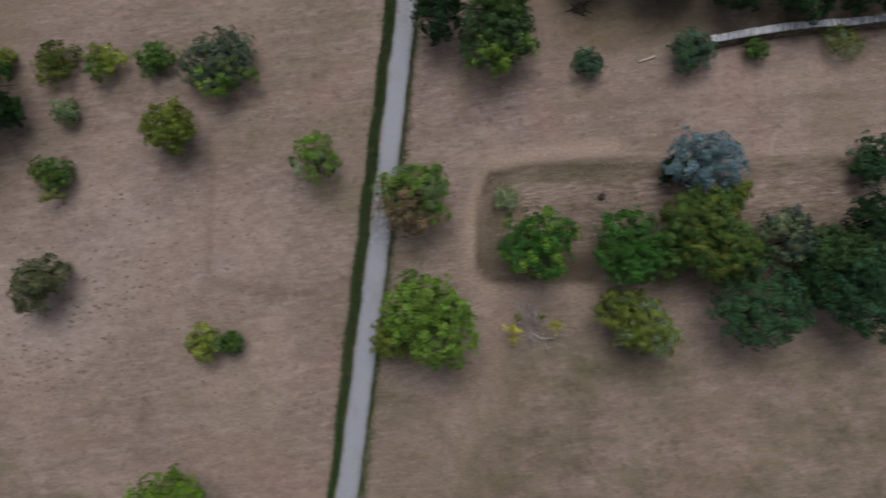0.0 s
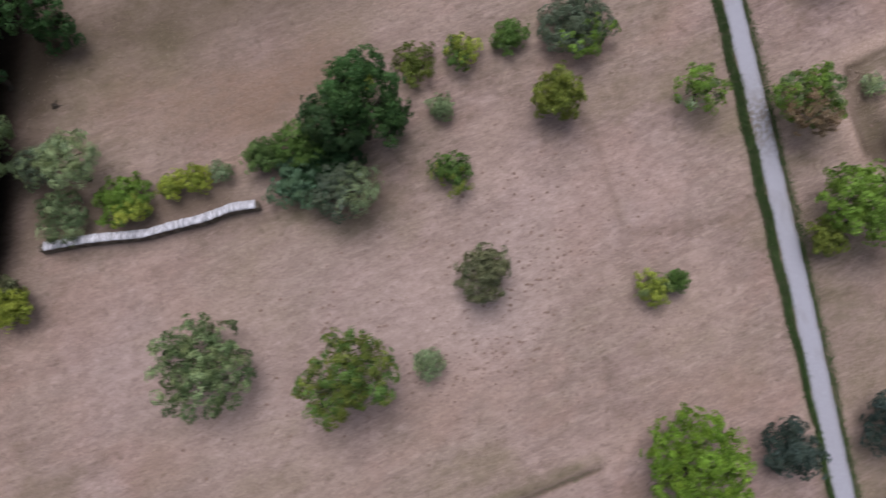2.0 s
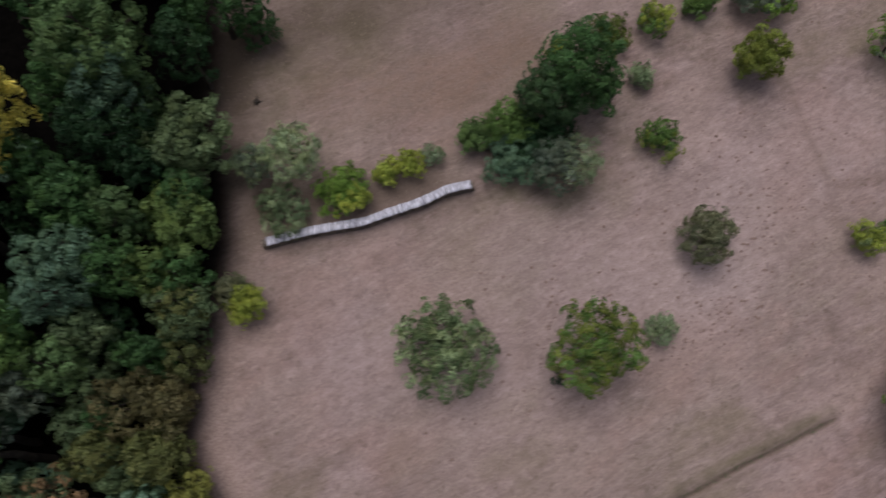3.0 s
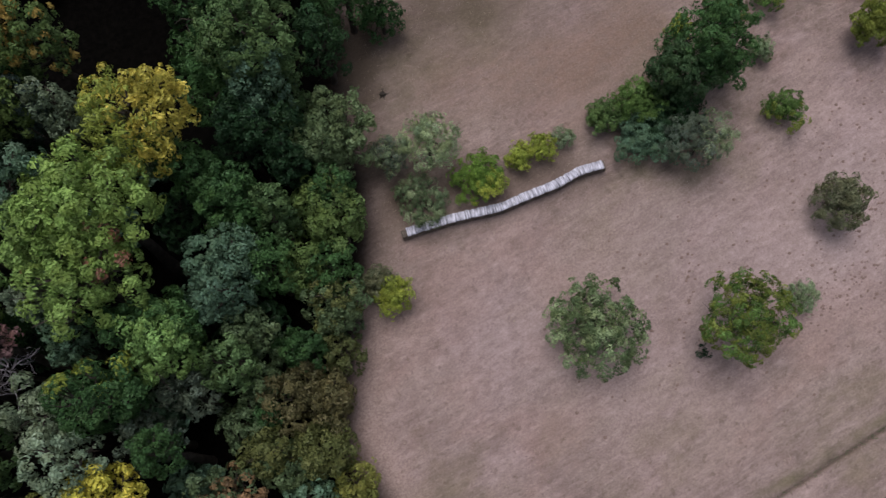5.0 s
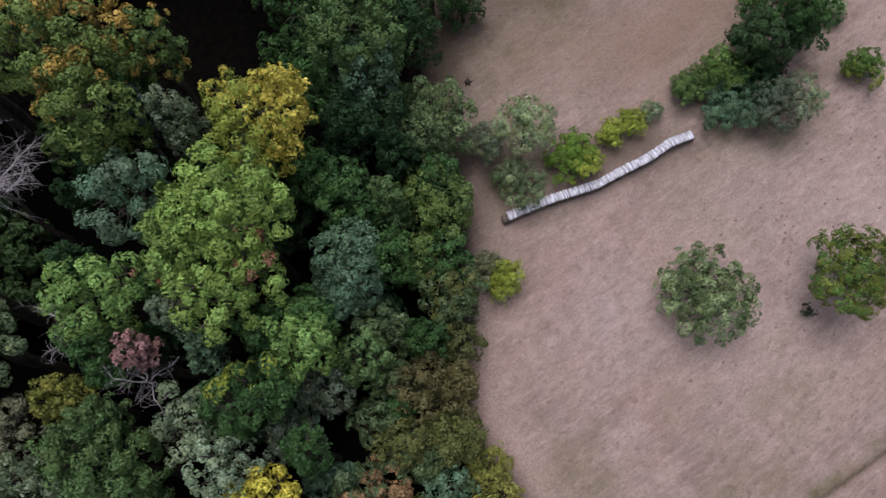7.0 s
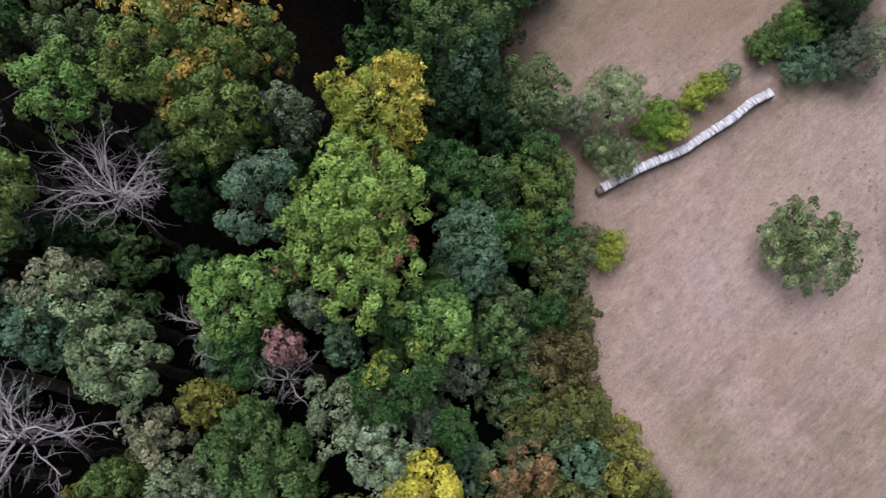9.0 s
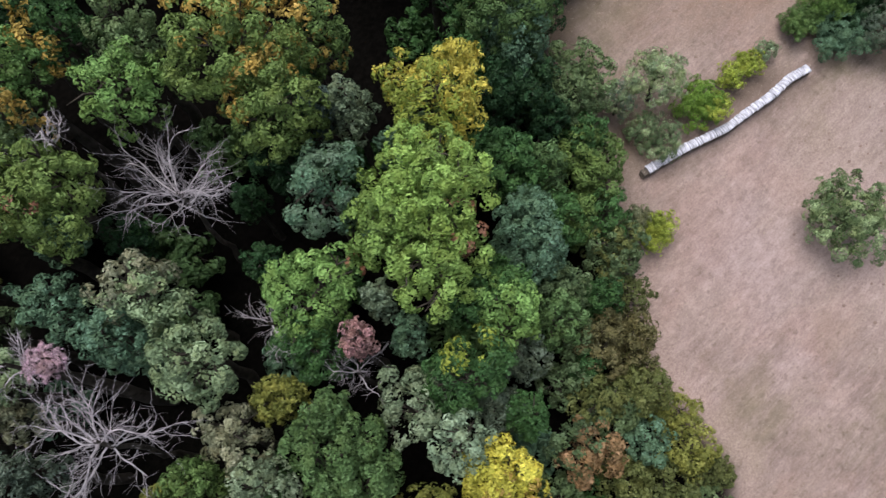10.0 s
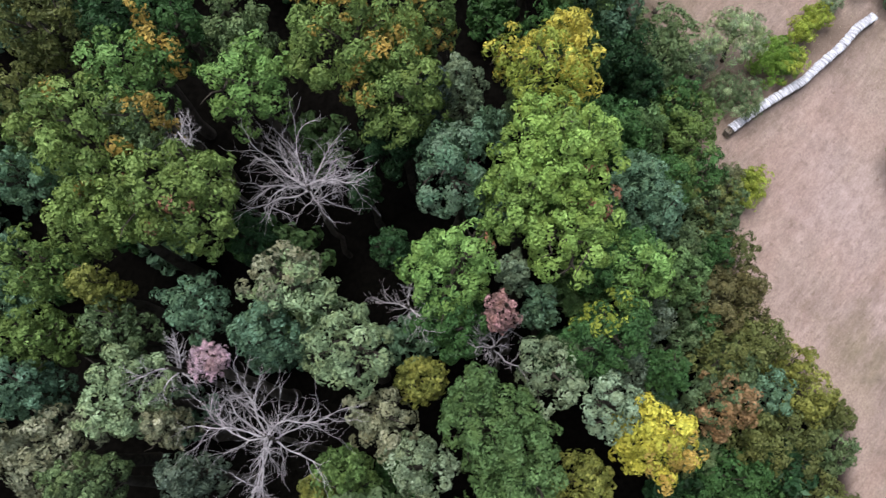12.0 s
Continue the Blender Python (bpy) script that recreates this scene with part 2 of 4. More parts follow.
def tube(line, radii, sides=6):
    """A tapered tube along a line of points."""
    line, radii = np.asarray(line, float), np.asarray(radii, float)
    way = unit(np.gradient(line, axis=0))
    ref = np.where(np.abs(way[:, 2:3]) > 0.9, np.array([[1.0, 0, 0]]), np.array([[0, 0, 1.0]]))
    a = unit(np.cross(way, ref))
    b = np.cross(way, a)
    ang = np.arange(sides) * 2 * np.pi / sides
    ring = a[:, None] * np.cos(ang)[None, :, None] + b[:, None] * np.sin(ang)[None, :, None]
    verts = (line[:, None] + ring * radii[:, None, None]).reshape(-1, 3)
    i, j = np.meshgrid(np.arange(len(line) - 1), np.arange(sides), indexing="ij")
    i, j = i.ravel(), j.ravel()
    k = (j + 1) % sides
    return verts, np.stack([i * sides + j, i * sides + k, (i + 1) * sides + k, (i + 1) * sides + j], 1)


def joined(pieces):
    verts, faces, base = [], [], 0
    for v, f in pieces:
        verts.append(v)
        faces.append(f + base)
        base += len(v)
    return np.concatenate(verts), np.concatenate(faces)


def bent(start, end, rng, wobble=0.08, steps=5, sag=0.0):
    start, end = np.asarray(start, float), np.asarray(end, float)
    t = np.linspace(0, 1, steps)[:, None]
    line = start + (end - start) * t
    long = np.linalg.norm(end - start)
    line[1:-1] += rng.normal(0, wobble * long, (steps - 2, 3))
    line[:, 2] += sag * long * np.sin(np.pi * t[:, 0])
    return line


def leaves(rng, places, normals, size, along=None, slim=1.0):
    """One small pointed leaf spray at each place, along its twig or in any direction."""
    n = len(places)
    normals = unit(normals)
    along = rng.normal(size=(n, 3)) if along is None else along
    t = unit(along - normals * np.sum(along * normals, 1, keepdims=True))
    b = np.cross(normals, t)
    long = size * rng.uniform(0.65, 1.40, (n, 1))
    wide = long * rng.uniform(0.42, 0.66, (n, 1)) * slim
    verts = np.stack([places - t * long * 0.5, places + b * wide * 0.5 - t * long * 0.05 + normals * long * 0.08,
                      places + t * long * 0.5 - normals * long * 0.14, places - b * wide * 0.5 - t * long * 0.05 + normals * long * 0.08], 1).reshape(-1, 3)
    return verts, np.arange(4 * n, dtype=np.int32).reshape(n, 4)


def spread(at, apart):
    """Picks points that keep a distance from one another."""
    chosen = []
    for i in range(len(at)):
        if not chosen or ((at[chosen] - at[i]) ** 2).sum(1).min() > apart**2:
            chosen.append(i)
    return chosen


def crown(rng, r, tall, airy, ragged, cone, rb, gap, shoots=0.0):
    """Separate rounded boughs of leaves at different depths round a dome: the boughs' middles, and for each leaf clump its middle, its way, its width and its bough's tone."""
    if airy:
        rb *= 0.72
    half = np.array([r, r, tall * 0.5])
    v = unit(rng.normal(size=(900, 3)) + np.array([0, 0, 0.30]))
    v = v[v[:, 2] > -0.55]
    deep = 1.04 - np.where(rng.random(len(v)) < 0.30, rng.uniform(0.22, 0.42, len(v)), rng.uniform(0.0, 0.16 + 0.30 * ragged, len(v)))
    skew = 1 + 0.75 * ragged * np.cos(v @ unit(rng.normal(size=3)) * 3.0 + rng.uniform(0, 6.28))
    at = v * (half - np.minimum(0.75 * rb, 0.45 * half)) * (deep * np.clip(skew, 0.92 - 0.6 * ragged, 1.08))[:, None]
    if cone:
        at[:, :2] *= np.clip(0.95 - 0.85 * cone * at[:, 2:3] / (tall * 0.5), 0.12, 1.15)
    pick = spread(at, rb * (1.45 if airy else 1.22 + 0.46 * gap))
    middle, v = at[pick], v[pick]
    size = rb * rng.uniform(0.72, 1.22, len(middle)) * (1.10 - 0.28 * gap)
    axis = unit(v * np.array([1, 1, 0.8]) + np.array([0, 0, 0.50]) + rng.normal(0, 0.15, v.shape))
    rc = 0.46 * rb
    each = np.clip(2.5 * (size / rc) ** 2, 6, 32).astype(int)
    who = np.repeat(np.arange(len(middle)), each)
    w = unit(rng.normal(size=(len(who), 3)) + 1.0 * axis[who])
    star = 1 + 0.46 * np.sin(5.0 * np.arctan2(w[:, 1], w[:, 0]) + 2.4 * who) * np.sqrt(np.maximum(0, 1 - w[:, 2] ** 2))
    clump = middle[who] + w * (size[who] * star * rng.uniform(0.55, 1.10, len(who)))[:, None] * np.array([1.0, 1.0, 0.95])
    if shoots:
        tip = rng.random(len(who)) < 0.45
        clump[tip] += (w[tip] + axis[who][tip]) * rng.uniform(0.2, 1.0, (tip.sum(), 1)) * rb * shoots
    way = unit(w + 0.35 * axis[who] + rng.normal(0, 0.25, w.shape))
    tone = np.clip(0.62 * rng.random(len(middle))[who] + 0.38 * rng.random(len(who)), 0, 1)
    n = int((0.06 if airy else 0.36 - 0.37 * gap) * len(who))
    u = unit(rng.normal(size=(n, 3)))
    core = u * half * rng.uniform(0.25, 0.60, (n, 1))
    if cone:
        core[:, :2] *= np.clip(0.95 - 0.85 * cone * core[:, 2:3] / (tall * 0.5), 0.12, 1.15)
    clump, way, tone = np.concatenate([clump, core]), np.concatenate([way, u]), np.concatenate([tone, np.full(n, 0.4)])
    return middle, clump, way, rc * rng.uniform(0.75, 1.30, len(clump)), tone


SPRAY_SHADES = []


def spray_leaves(rng, at, way, wide, size, cover, tone, slim=1.0):
    """Leaves lying like scales over each small clump, their tips standing out round its rim."""
    per = np.clip(cover * 3.0 * wide**2 / (size**2 * 0.27 * slim), 5, 40).astype(int)
    who = np.repeat(np.arange(len(at)), per)
    n = len(who)
    d = way[who]
    side = unit(np.cross(d, unit(rng.normal(size=(len(at), 3)))[who]) + 1e-6)
    over = np.cross(side, d)
    az = rng.uniform(0, 2 * np.pi, (n, 1))
    out = side * np.cos(az) + over * np.sin(az)
    tilt = np.arccos(rng.uniform(0.12, 1.0, (n, 1)))
    face = d * np.cos(tilt) + out * np.sin(tilt)
    place = at[who] + wide[who, None] * (1 + rng.normal(0, 0.12, (n, 1))) * (d * 0.75 * np.cos(tilt) + out * np.sin(tilt))
    SPRAY_SHADES.append(np.repeat(tone[who], 4))
    return leaves(rng, place, face + 0.6 * d + rng.normal(0, 0.22, d.shape), size, out + (1.9 - 2.0 * slim) * d + rng.normal(0, 0.35, d.shape), slim)


def shaded(me):
    """Gives every branch end of the newest crown a leaf tone of its own."""
    tones = np.full(len(me.vertices), 0.35, np.float32)
    tones[: len(SPRAY_SHADES[-1])] = SPRAY_SHADES[-1]
    me.attributes.new("tone", "FLOAT", "POINT").data.foreach_set("value", tones)
    return me


COUNT = [0]
SPOTS = []


def tree(name, category, group, x, y, top, r, tall, colour, label, size, cover=1.0, accent=None, share=0.0, side=None, lobes=9, airy=False, ragged=0.28, tint=None, cone=0.0, trunk=True, frond=0.95, gap=0.74, shoots=0.0, slim=1.0):
    COUNT[0] += 1
    rng = np.random.default_rng(1000 + COUNT[0])
    z = float(lie(x, y)) - 0.05
    base = new(name)
    base.location = (x, y, z)
    tagged(base, label, category, group)
    SPOTS.append((x, y, r))
    middle, sprays, outs, rad, tone = crown(rng, r, tall, airy, ragged, cone, float(np.clip(r * 0.30, 0.42, frond)), gap, shoots)
    lift = np.array([0, 0, top - tall * 0.5])
    own = np.ones(len(sprays), bool)
    if accent:
        if side is None:
            score = np.repeat(rng.random(len(sprays) // 4 + 1), 4)[: len(sprays)]
        else:
            score = sprays @ np.array([side[0], side[1], 0.35]) / r + np.repeat(rng.normal(0, 0.32, len(sprays) // 3 + 1), 3)[: len(sprays)]
        own = score < np.quantile(score, 1 - share)
    thick = cover * (0.85 if airy else 1.0)
    v, f = spray_leaves(rng, sprays[own] + lift, outs[own], rad[own], size, thick, tone[own], slim)
    n_in = int(len(f) * (0.02 if airy else 0.05))
    w = unit(rng.normal(size=(n_in, 3)))
    inner = w * rng.uniform(0.25, 0.62, (n_in, 1)) * np.array([r, r, tall * 0.42]) * (np.array([1, 1, 1]) if not cone else np.array([0.7, 0.7, 1]))
    v2, f2 = leaves(rng, inner + lift, w + rng.normal(0, 0.6, w.shape), size * 1.15)
    v, f = joined([(v, f), (v2, f2)])
    child("crown", shaded(mesh_of("crown", v, f, leaf_material(colour, tint))), base)
    if accent and (~own).any():
        fine = 0.45 if airy else 1.0
        v, f = spray_leaves(rng, sprays[~own] + lift, outs[~own], rad[~own] * (1.5 - 0.5 * fine), size * (1.9 - 0.9 * fine), thick * fine, tone[~own], slim * fine)
        words = {"rust": "withered red-brown leaves", "amber": "orange-yellow autumn leaves", "brown": "browning leaves", "yellowgreen": "yellowing leaves",
                 "sage": "pale grey-green shoots", "palegreen": "pale green shoots", "green": "darker green leaves"}.get(accent, "leaves of a different green")
        child("foliage", shaded(mesh_of("foliage", v, f, leaf_material(accent))), base, words)
    girth = 0.05 + 0.022 * top
    if trunk:
        stem = bent((0, 0, -0.4), (rng.normal(0, 0.1 * r), rng.normal(0, 0.1 * r), top - tall * 0.45), rng, 0.012, 7)
        v, f = tube(stem, np.linspace(girth * 1.25, girth * 0.55, 7), 8)
        child("trunk", mesh_of("trunk", v, f, BARK, True), base)
        fork = stem[-1]
        many = min(lobes, 6)
    else:
        fork, many = np.array([0, 0, 0.05]), min(lobes, 5)
    for m in middle[np.argsort(rng.random(len(middle)))[:many]]:
        line = bent(fork - np.array([0, 0, 0.15 * tall if trunk else 0.1]), m + lift, rng, 0.06, 5)
        pieces = [tube(line, np.linspace(girth * 0.5, girth * 0.12, 5), 5)]
        for q in range(2):
            s = line[2 + q]
            e = s + (m + lift - fork) * 0.35 + rng.normal(0, 0.22 * r, 3)
            pieces.append(tube(bent(s, e, rng, 0.08, 4), np.linspace(girth * 0.2, girth * 0.05, 4), 4))
        v, f = joined(pieces)
        child("limb", mesh_of("limb", v, f, BARK, True), base)
    return base


def orchard_tree(x, y, top, r, tall, colour, label, **more):
    more.setdefault("ragged", 0.30)
    if more.get("airy") and "accent" not in more:
        more.update(accent="palegreen" if colour == "sage" else "sage", share=0.35)
    more.setdefault("gap", 0.36 if r > 3.2 else 0.25)
    more.setdefault("cover", 1.0)
    more.setdefault("slim", 0.48 if more.get("airy") else 0.70)
    return tree("fruit_tree", "tree", "meadow trees", x, y, top, r * 0.93, tall, colour, label, 0.33 if r > 2.6 else 0.27, frond=0.85, shoots=0.30, **more)


def shrub(x, y, top, r, tall, colour, label, **more):
    more.setdefault("lobes", 8)
    more.setdefault("ragged", 0.25)
    if more.get("airy") and "accent" not in more:
        more.update(accent="palegreen" if colour == "sage" else "sage", share=0.35)
    more.setdefault("gap", 0.25)
    more.setdefault("cover", 1.0)
    more.setdefault("slim", 0.42 if more.get("airy") else 0.60)
    return tree("shrub", "shrub", "meadow shrubs", x, y, top, r * 0.94, tall, colour, label, 0.26, trunk=False, frond=0.7, shoots=0.45, **more)


def forest_tree(x, y, top, r, tall, colour, label, **more):
    if len(label.split()) < 5:
        label += " in the dense forest"
    return tree("forest_tree", "tree", "forest trees", x, y, top, r * 0.99, tall * 1.3, colour, label, more.pop("size", 0.36 if r > 2.5 else 0.32), frond=1.15, gap=0.78, **more)


def branching(rng, start, way, long, thick, depth, out, spread=0.55, fine=None):
    """A bare bough that forks and thins, added piece by piece to out."""
    steps = (4, 5, 7)[min(depth, 2)]
    line, v = [np.asarray(start, float)], unit(np.asarray(way, float))
    for _ in range(steps):
        v = unit(v + rng.normal(0, 0.22, 3) + np.array([0, 0, 0.02]))
        line.append(line[-1] + v * long / steps)
    line = np.array(line)
    (out if fine is None or depth > 0 else fine).append(tube(line, np.linspace(thick, thick * 0.42, len(line)), 5 if depth > 1 else 3))
    if depth > 0:
        for i in range(1, len(line)):
            for _ in range(1 + (rng.random() < 0.25)):
                w = unit(line[min(i, len(line) - 1)] - line[i - 1])
                branching(rng, line[i], w + rng.normal(0, spread, 3), long * rng.uniform(0.38, 0.62), thick * rng.uniform(0.32, 0.5), depth - 1, out, spread, fine)


def dead_tree(x, y, top, r, label, boughs=9, depth=2, lean=(0.0, 0.0)):
    COUNT[0] += 1
    rng = np.random.default_rng(2000 + COUNT[0])
    base = new("dead_tree")
    base.location = (x - lean[0], y - lean[1], float(lie(x, y)) - 0.05)
    tagged(base, label, "tree", "dead trees")
    SPOTS.append((x, y, r))
    stem = bent((0, 0, -0.4), (lean[0], lean[1], top - r * 0.75), rng, 0.01, 8)
    v, f = tube(stem, np.linspace(0.34, 0.16, 8), 8)
    child("trunk", mesh_of("trunk", v, f, BARK, True), base, "dark bark-covered trunk")
    for b in range(boughs):
        az = b * 2.39996 + rng.normal(0, 0.3)
        rise = rng.uniform(0.15, 0.95)
        out, fine = [], []
        start = stem[-1] + (stem[-2] - stem[-1]) * rng.uniform(0, 1.1)
        branching(rng, start, (math.cos(az), math.sin(az), rise), r * rng.uniform(0.65, 1.05), 0.076, depth, out, 0.55, fine)
        v, f = joined(out)
        limb = child("limb", mesh_of("limb", v, f, DEAD_BARK, True), base)
        v, f = joined(fine)
        tagged(child("twig_spray", mesh_of("twig_spray", v, f, DEAD_BARK, True), limb), kind="stuff")
    return base


def tufts(name, label, category, x, y, height, width, blades, material, seed):
    """Many small grass tufts as one object."""
    rng = np.random.default_rng(seed)
    n = len(x)
    who = np.repeat(np.arange(n), blades)
    m = len(who)
    root = np.stack([x[who] + rng.normal(0, width * 0.35, m), y[who] + rng.normal(0, width * 0.35, m)], 1)
    z = lie(root[:, 0], root[:, 1]) - 0.02
    az = rng.uniform(0, 6.28, m)
    half = np.stack([np.cos(az), np.sin(az)], 1) * (width * rng.uniform(0.10, 0.22, m))[:, None]
    tall = height[who] * rng.uniform(0.6, 1.3, m)
    lean = rng.normal(0, 0.75, (m, 2)) * tall[:, None]
    a = np.column_stack([root - half, z])
    b = np.column_stack([root + half, z])
    c = np.column_stack([root + lean, z + tall])
    me = mesh_of(name, np.stack([a, b, c], 1).reshape(-1, 3), np.arange(3 * m, dtype=np.int32).reshape(m, 3), material)
    return tagged(new(name, me), label, category, "", "stuff")


# ---- the ground ----
EDGE_Y = np.array([-40.0, 2.0, 8.0, 14.6, 21.0, 26.4, 32.8, 38.6, 44.6, 51.0, 58.0, 63.0, 90.0])
EDGE_X = np.array([-124.0, -108.0, -102.5, -103.0, -104.3, -102.0, -98.5, -95.0, -92.5, -91.0, -90.5, -88.0, -78.0])


def forest_edge(y):
    return np.interp(y, EDGE_Y, EDGE_X)


def soft(v, width):
    return 1.0 / (1.0 + np.exp(-np.clip(v / width, -40, 40)))


def near_line(x, y, points, width):
    d = np.full(np.shape(x), 1e9)
    for (ax, ay), (bx, by) in zip(points[:-1], points[1:]):
        t = np.clip(((x - ax) * (bx - ax) + (y - ay) * (by - ay)) / ((bx - ax) ** 2 + (by - ay) ** 2), 0, 1)
        d = np.minimum(d, np.hypot(x - ax - t * (bx - ax), y - ay - t * (by - ay)))
    return np.exp(-((d / width) ** 2))


def wave(x, y, scale, seed):
    rng = np.random.default_rng(seed)
    total = np.zeros(np.shape(x))
    for _ in range(7):
        a, p, k = rng.uniform(0, 6.28), rng.uniform(0, 6.28), rng.uniform(0.6, 1.9) / scale
        total += np.sin((x * np.cos(a) + y * np.sin(a)) * k + p)
    return total / 7


def path_x(y):
    return -10.72 + 0.1148 * y + 0.12 * np.sin(y * 0.09)


FOOTPATH = [(17.5, 23.6), (10.6, 23.5), (5.0, 23.8), (3.2, 26.4), (3.3, 30.8), (4.2, 34.6), (6.0, 37.8), (11.5, 39.2), (20.0, 39.8)]
FAINT = [(-27.2, 42.0), (-26.8, 30.8), (-26.5, 24.5), (-21.4, 23.8), (-15.6, 23.2), (-12.0, 22.8)]
DITCH = [(-75.0, -2.3), (-64.2, -1.5), (-56.5, -0.5), (-49.7, 0.3), (-42.6, 0.9), (-37.3, 1.45)]

gx = np.concatenate([np.linspace(-2600, -240, 24), np.arange(-225, -110, 2.0), np.arange(-110, 60, 0.7), np.arange(60, 130, 2.5), np.linspace(140, 2600, 24)])
gy = np.concatenate([np.linspace(-2600, -90, 24), np.arange(-80, -12, 2.0), np.arange(-12, -4, 0.7), np.arange(-4, 3.6, 0.2), np.arange(3.8, 66, 0.7), np.arange(66, 140, 2.0), np.linspace(150, 2600, 24)])
GX, GY = np.meshgrid(gx, gy)
X, Y = GX.ravel(), GY.ravel()
gi, gj = np.meshgrid(np.arange(len(gy) - 1), np.arange(len(gx) - 1), indexing="ij")
gi, gj, gw = gi.ravel(), gj.ravel(), len(gx)
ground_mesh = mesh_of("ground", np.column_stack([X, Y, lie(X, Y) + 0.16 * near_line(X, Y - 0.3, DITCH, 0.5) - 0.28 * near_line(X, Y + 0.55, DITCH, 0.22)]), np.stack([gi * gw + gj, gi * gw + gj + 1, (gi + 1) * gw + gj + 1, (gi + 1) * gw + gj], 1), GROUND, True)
ground = tagged(new("ground", ground_mesh), "dry mown hillside meadow with pinkish soil, worn patches and painted shade", "ground", "", "structure")

wob = wave(X, Y, 4.0, 5)
east = soft(X - path_x(Y), 0.6)
plot = soft(X - 4.3 + 0.8 * wob, 0.35) * soft(Y - 25.0 + 0.5 * wob, 0.35) * soft(37.6 + 0.02 * X - Y + 0.5 * wob, 0.3)
ditch = near_line(X, Y - 0.35, DITCH, 0.75)
beyond = soft(X + 111 - Y * 0.0, 3.0) * soft(np.interp(X, [-75, -35, -28], [-2.3, 1.6, 2.1]) - 1.0 - Y, 0.5) * soft(-14 - X, 1.0)
top = soft(Y - 52.5 - 0.06 * (X - 30) + 1.5 * wob, 0.7) * soft(X - 13, 3.0)
lush = east * soft(18.0 - Y + 3.5 * wob, 2.5) * 0.8 + top
lush += near_line(X, Y, [(-86.0, 57.0), (-80.0, 59.0), (-74.0, 61.0)], 5.0) * 1.0 + ditch * 1.1
lush += 1.6 * plot * near_line(X, Y, [(6.0, 36.6), (22.0, 37.2), (36.0, 37.9), (52.0, 38.2)], 1.2) + 1.5 * plot * near_line(X, Y, [(4.8, 29.5), (5.2, 26.2), (10.0, 25.6), (16.0, 25.4)], 1.5)
lush += near_line(X, Y, [(-63.0, 35.6), (-58.0, 33.6), (-53.0, 33.0)], 1.6) * 0.8 + 0.35 * soft(wave(X, Y, 11.0, 9) - 0.25, 0.1)
lush += 0.35 * soft(Y - 47.0 + 5 * wob, 4.0) * soft(-52 - X, 6.0)
verge = np.exp(-(((X - path_x(Y) + 1.3 + 0.6 * np.clip(0.35 + 0.04 * Y, 0.3, 1.0)) / 0.7) ** 2)) + 0.7 * np.exp(-(((X - path_x(Y) - 1.5) / 0.45) ** 2))
lush += verge
lush += 1.2 * plot * near_line(X, Y, [(5.8, 35.5), (5.4, 27.0)], 1.9)
ruddy = near_line(X, Y, [(-78.0, 53.5), (-72.0, 51.5), (-64.0, 49.5), (-56.0, 52.0)], 4.5) * (0.6 + 0.4 * wave(X, Y, 5.0, 33))
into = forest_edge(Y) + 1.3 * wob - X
bare = near_line(X, Y, FOOTPATH, 1.05) + 0.4 * np.exp(-(((into + 2.0) / 1.6) ** 2)) * (Y > -12) * soft(40 - Y, 2.0)
bare += 0.35 * near_line(X, Y, [(-90.0, 42.0), (-84.0, 42.5), (-78.0, 40.6), (-70.0, 41.0)], 2.2) + 0.25 * soft(wave(X, Y, 7.0, 21) - 0.32, 0.08)
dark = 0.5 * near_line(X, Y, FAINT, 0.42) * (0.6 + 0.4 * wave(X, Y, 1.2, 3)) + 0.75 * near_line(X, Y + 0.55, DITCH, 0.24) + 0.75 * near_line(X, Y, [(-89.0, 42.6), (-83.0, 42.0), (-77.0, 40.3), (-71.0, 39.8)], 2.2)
dark += 0.45 * near_line(X, Y, [(4.6, 26.2), (10.0, 26.6), (15.5, 26.0)], 1.5) + 0.3 * near_line(X, Y, [(-89.0, 37.4), (-80.0, 36.4), (-66.0, 36.4)], 0.6)
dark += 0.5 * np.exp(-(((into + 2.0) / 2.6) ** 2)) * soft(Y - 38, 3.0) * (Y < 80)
# shade beneath the thicket, painted onto the ground
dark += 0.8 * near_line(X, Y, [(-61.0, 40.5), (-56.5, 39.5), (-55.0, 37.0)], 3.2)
dark += 0.5 * plot * near_line(X, Y, [(6.0, 35.5), (5.4, 28.0), (9.0, 26.2), (16.0, 26.0)], 1.9)
bare += 0.45 * ruddy + 0.30 * near_line(X, Y, [(-72.0, 19.0), (-60.0, 22.0), (-44.0, 24.0), (-30.0, 25.0)], 9.0) * (0.7 + 0.3 * wob)
dark += 0.32 * ruddy + 0.35 * near_line(X, Y, [(-76.0, 60.0), (-60.0, 60.0), (-44.0, 61.0)], 4.0) * (0.6 + 0.4 * wob)
dark += 0.5 * near_line(X, Y, [(-92.0, 60.0), (-84.0, 62.0), (-70.0, 64.0), (-40.0, 66.0)], 5.0)
# shade among the eastern trees, painted into the ground colour
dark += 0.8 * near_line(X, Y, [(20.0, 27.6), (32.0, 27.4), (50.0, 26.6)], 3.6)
# 0.45 * top paints tree shade onto the upper grass; then a mowing line
dark += 0.45 * top + 0.40 * near_line(X, Y, [(7.5, 44.3), (28.0, 45.2), (52.0, 45.9)], 0.35) * (0.6 + 0.4 * wave(X, Y, 2.0, 12))
dark += (0.5 + 0.5 * wave(X, Y, 2.5, 15)) * near_line(X, Y, [(22.0, 37.9), (9.0, 37.2), (5.6, 36.6), (4.4, 34.0), (4.0, 28.0), (4.6, 25.2), (7.0, 24.6), (17.0, 24.7)], 0.42)
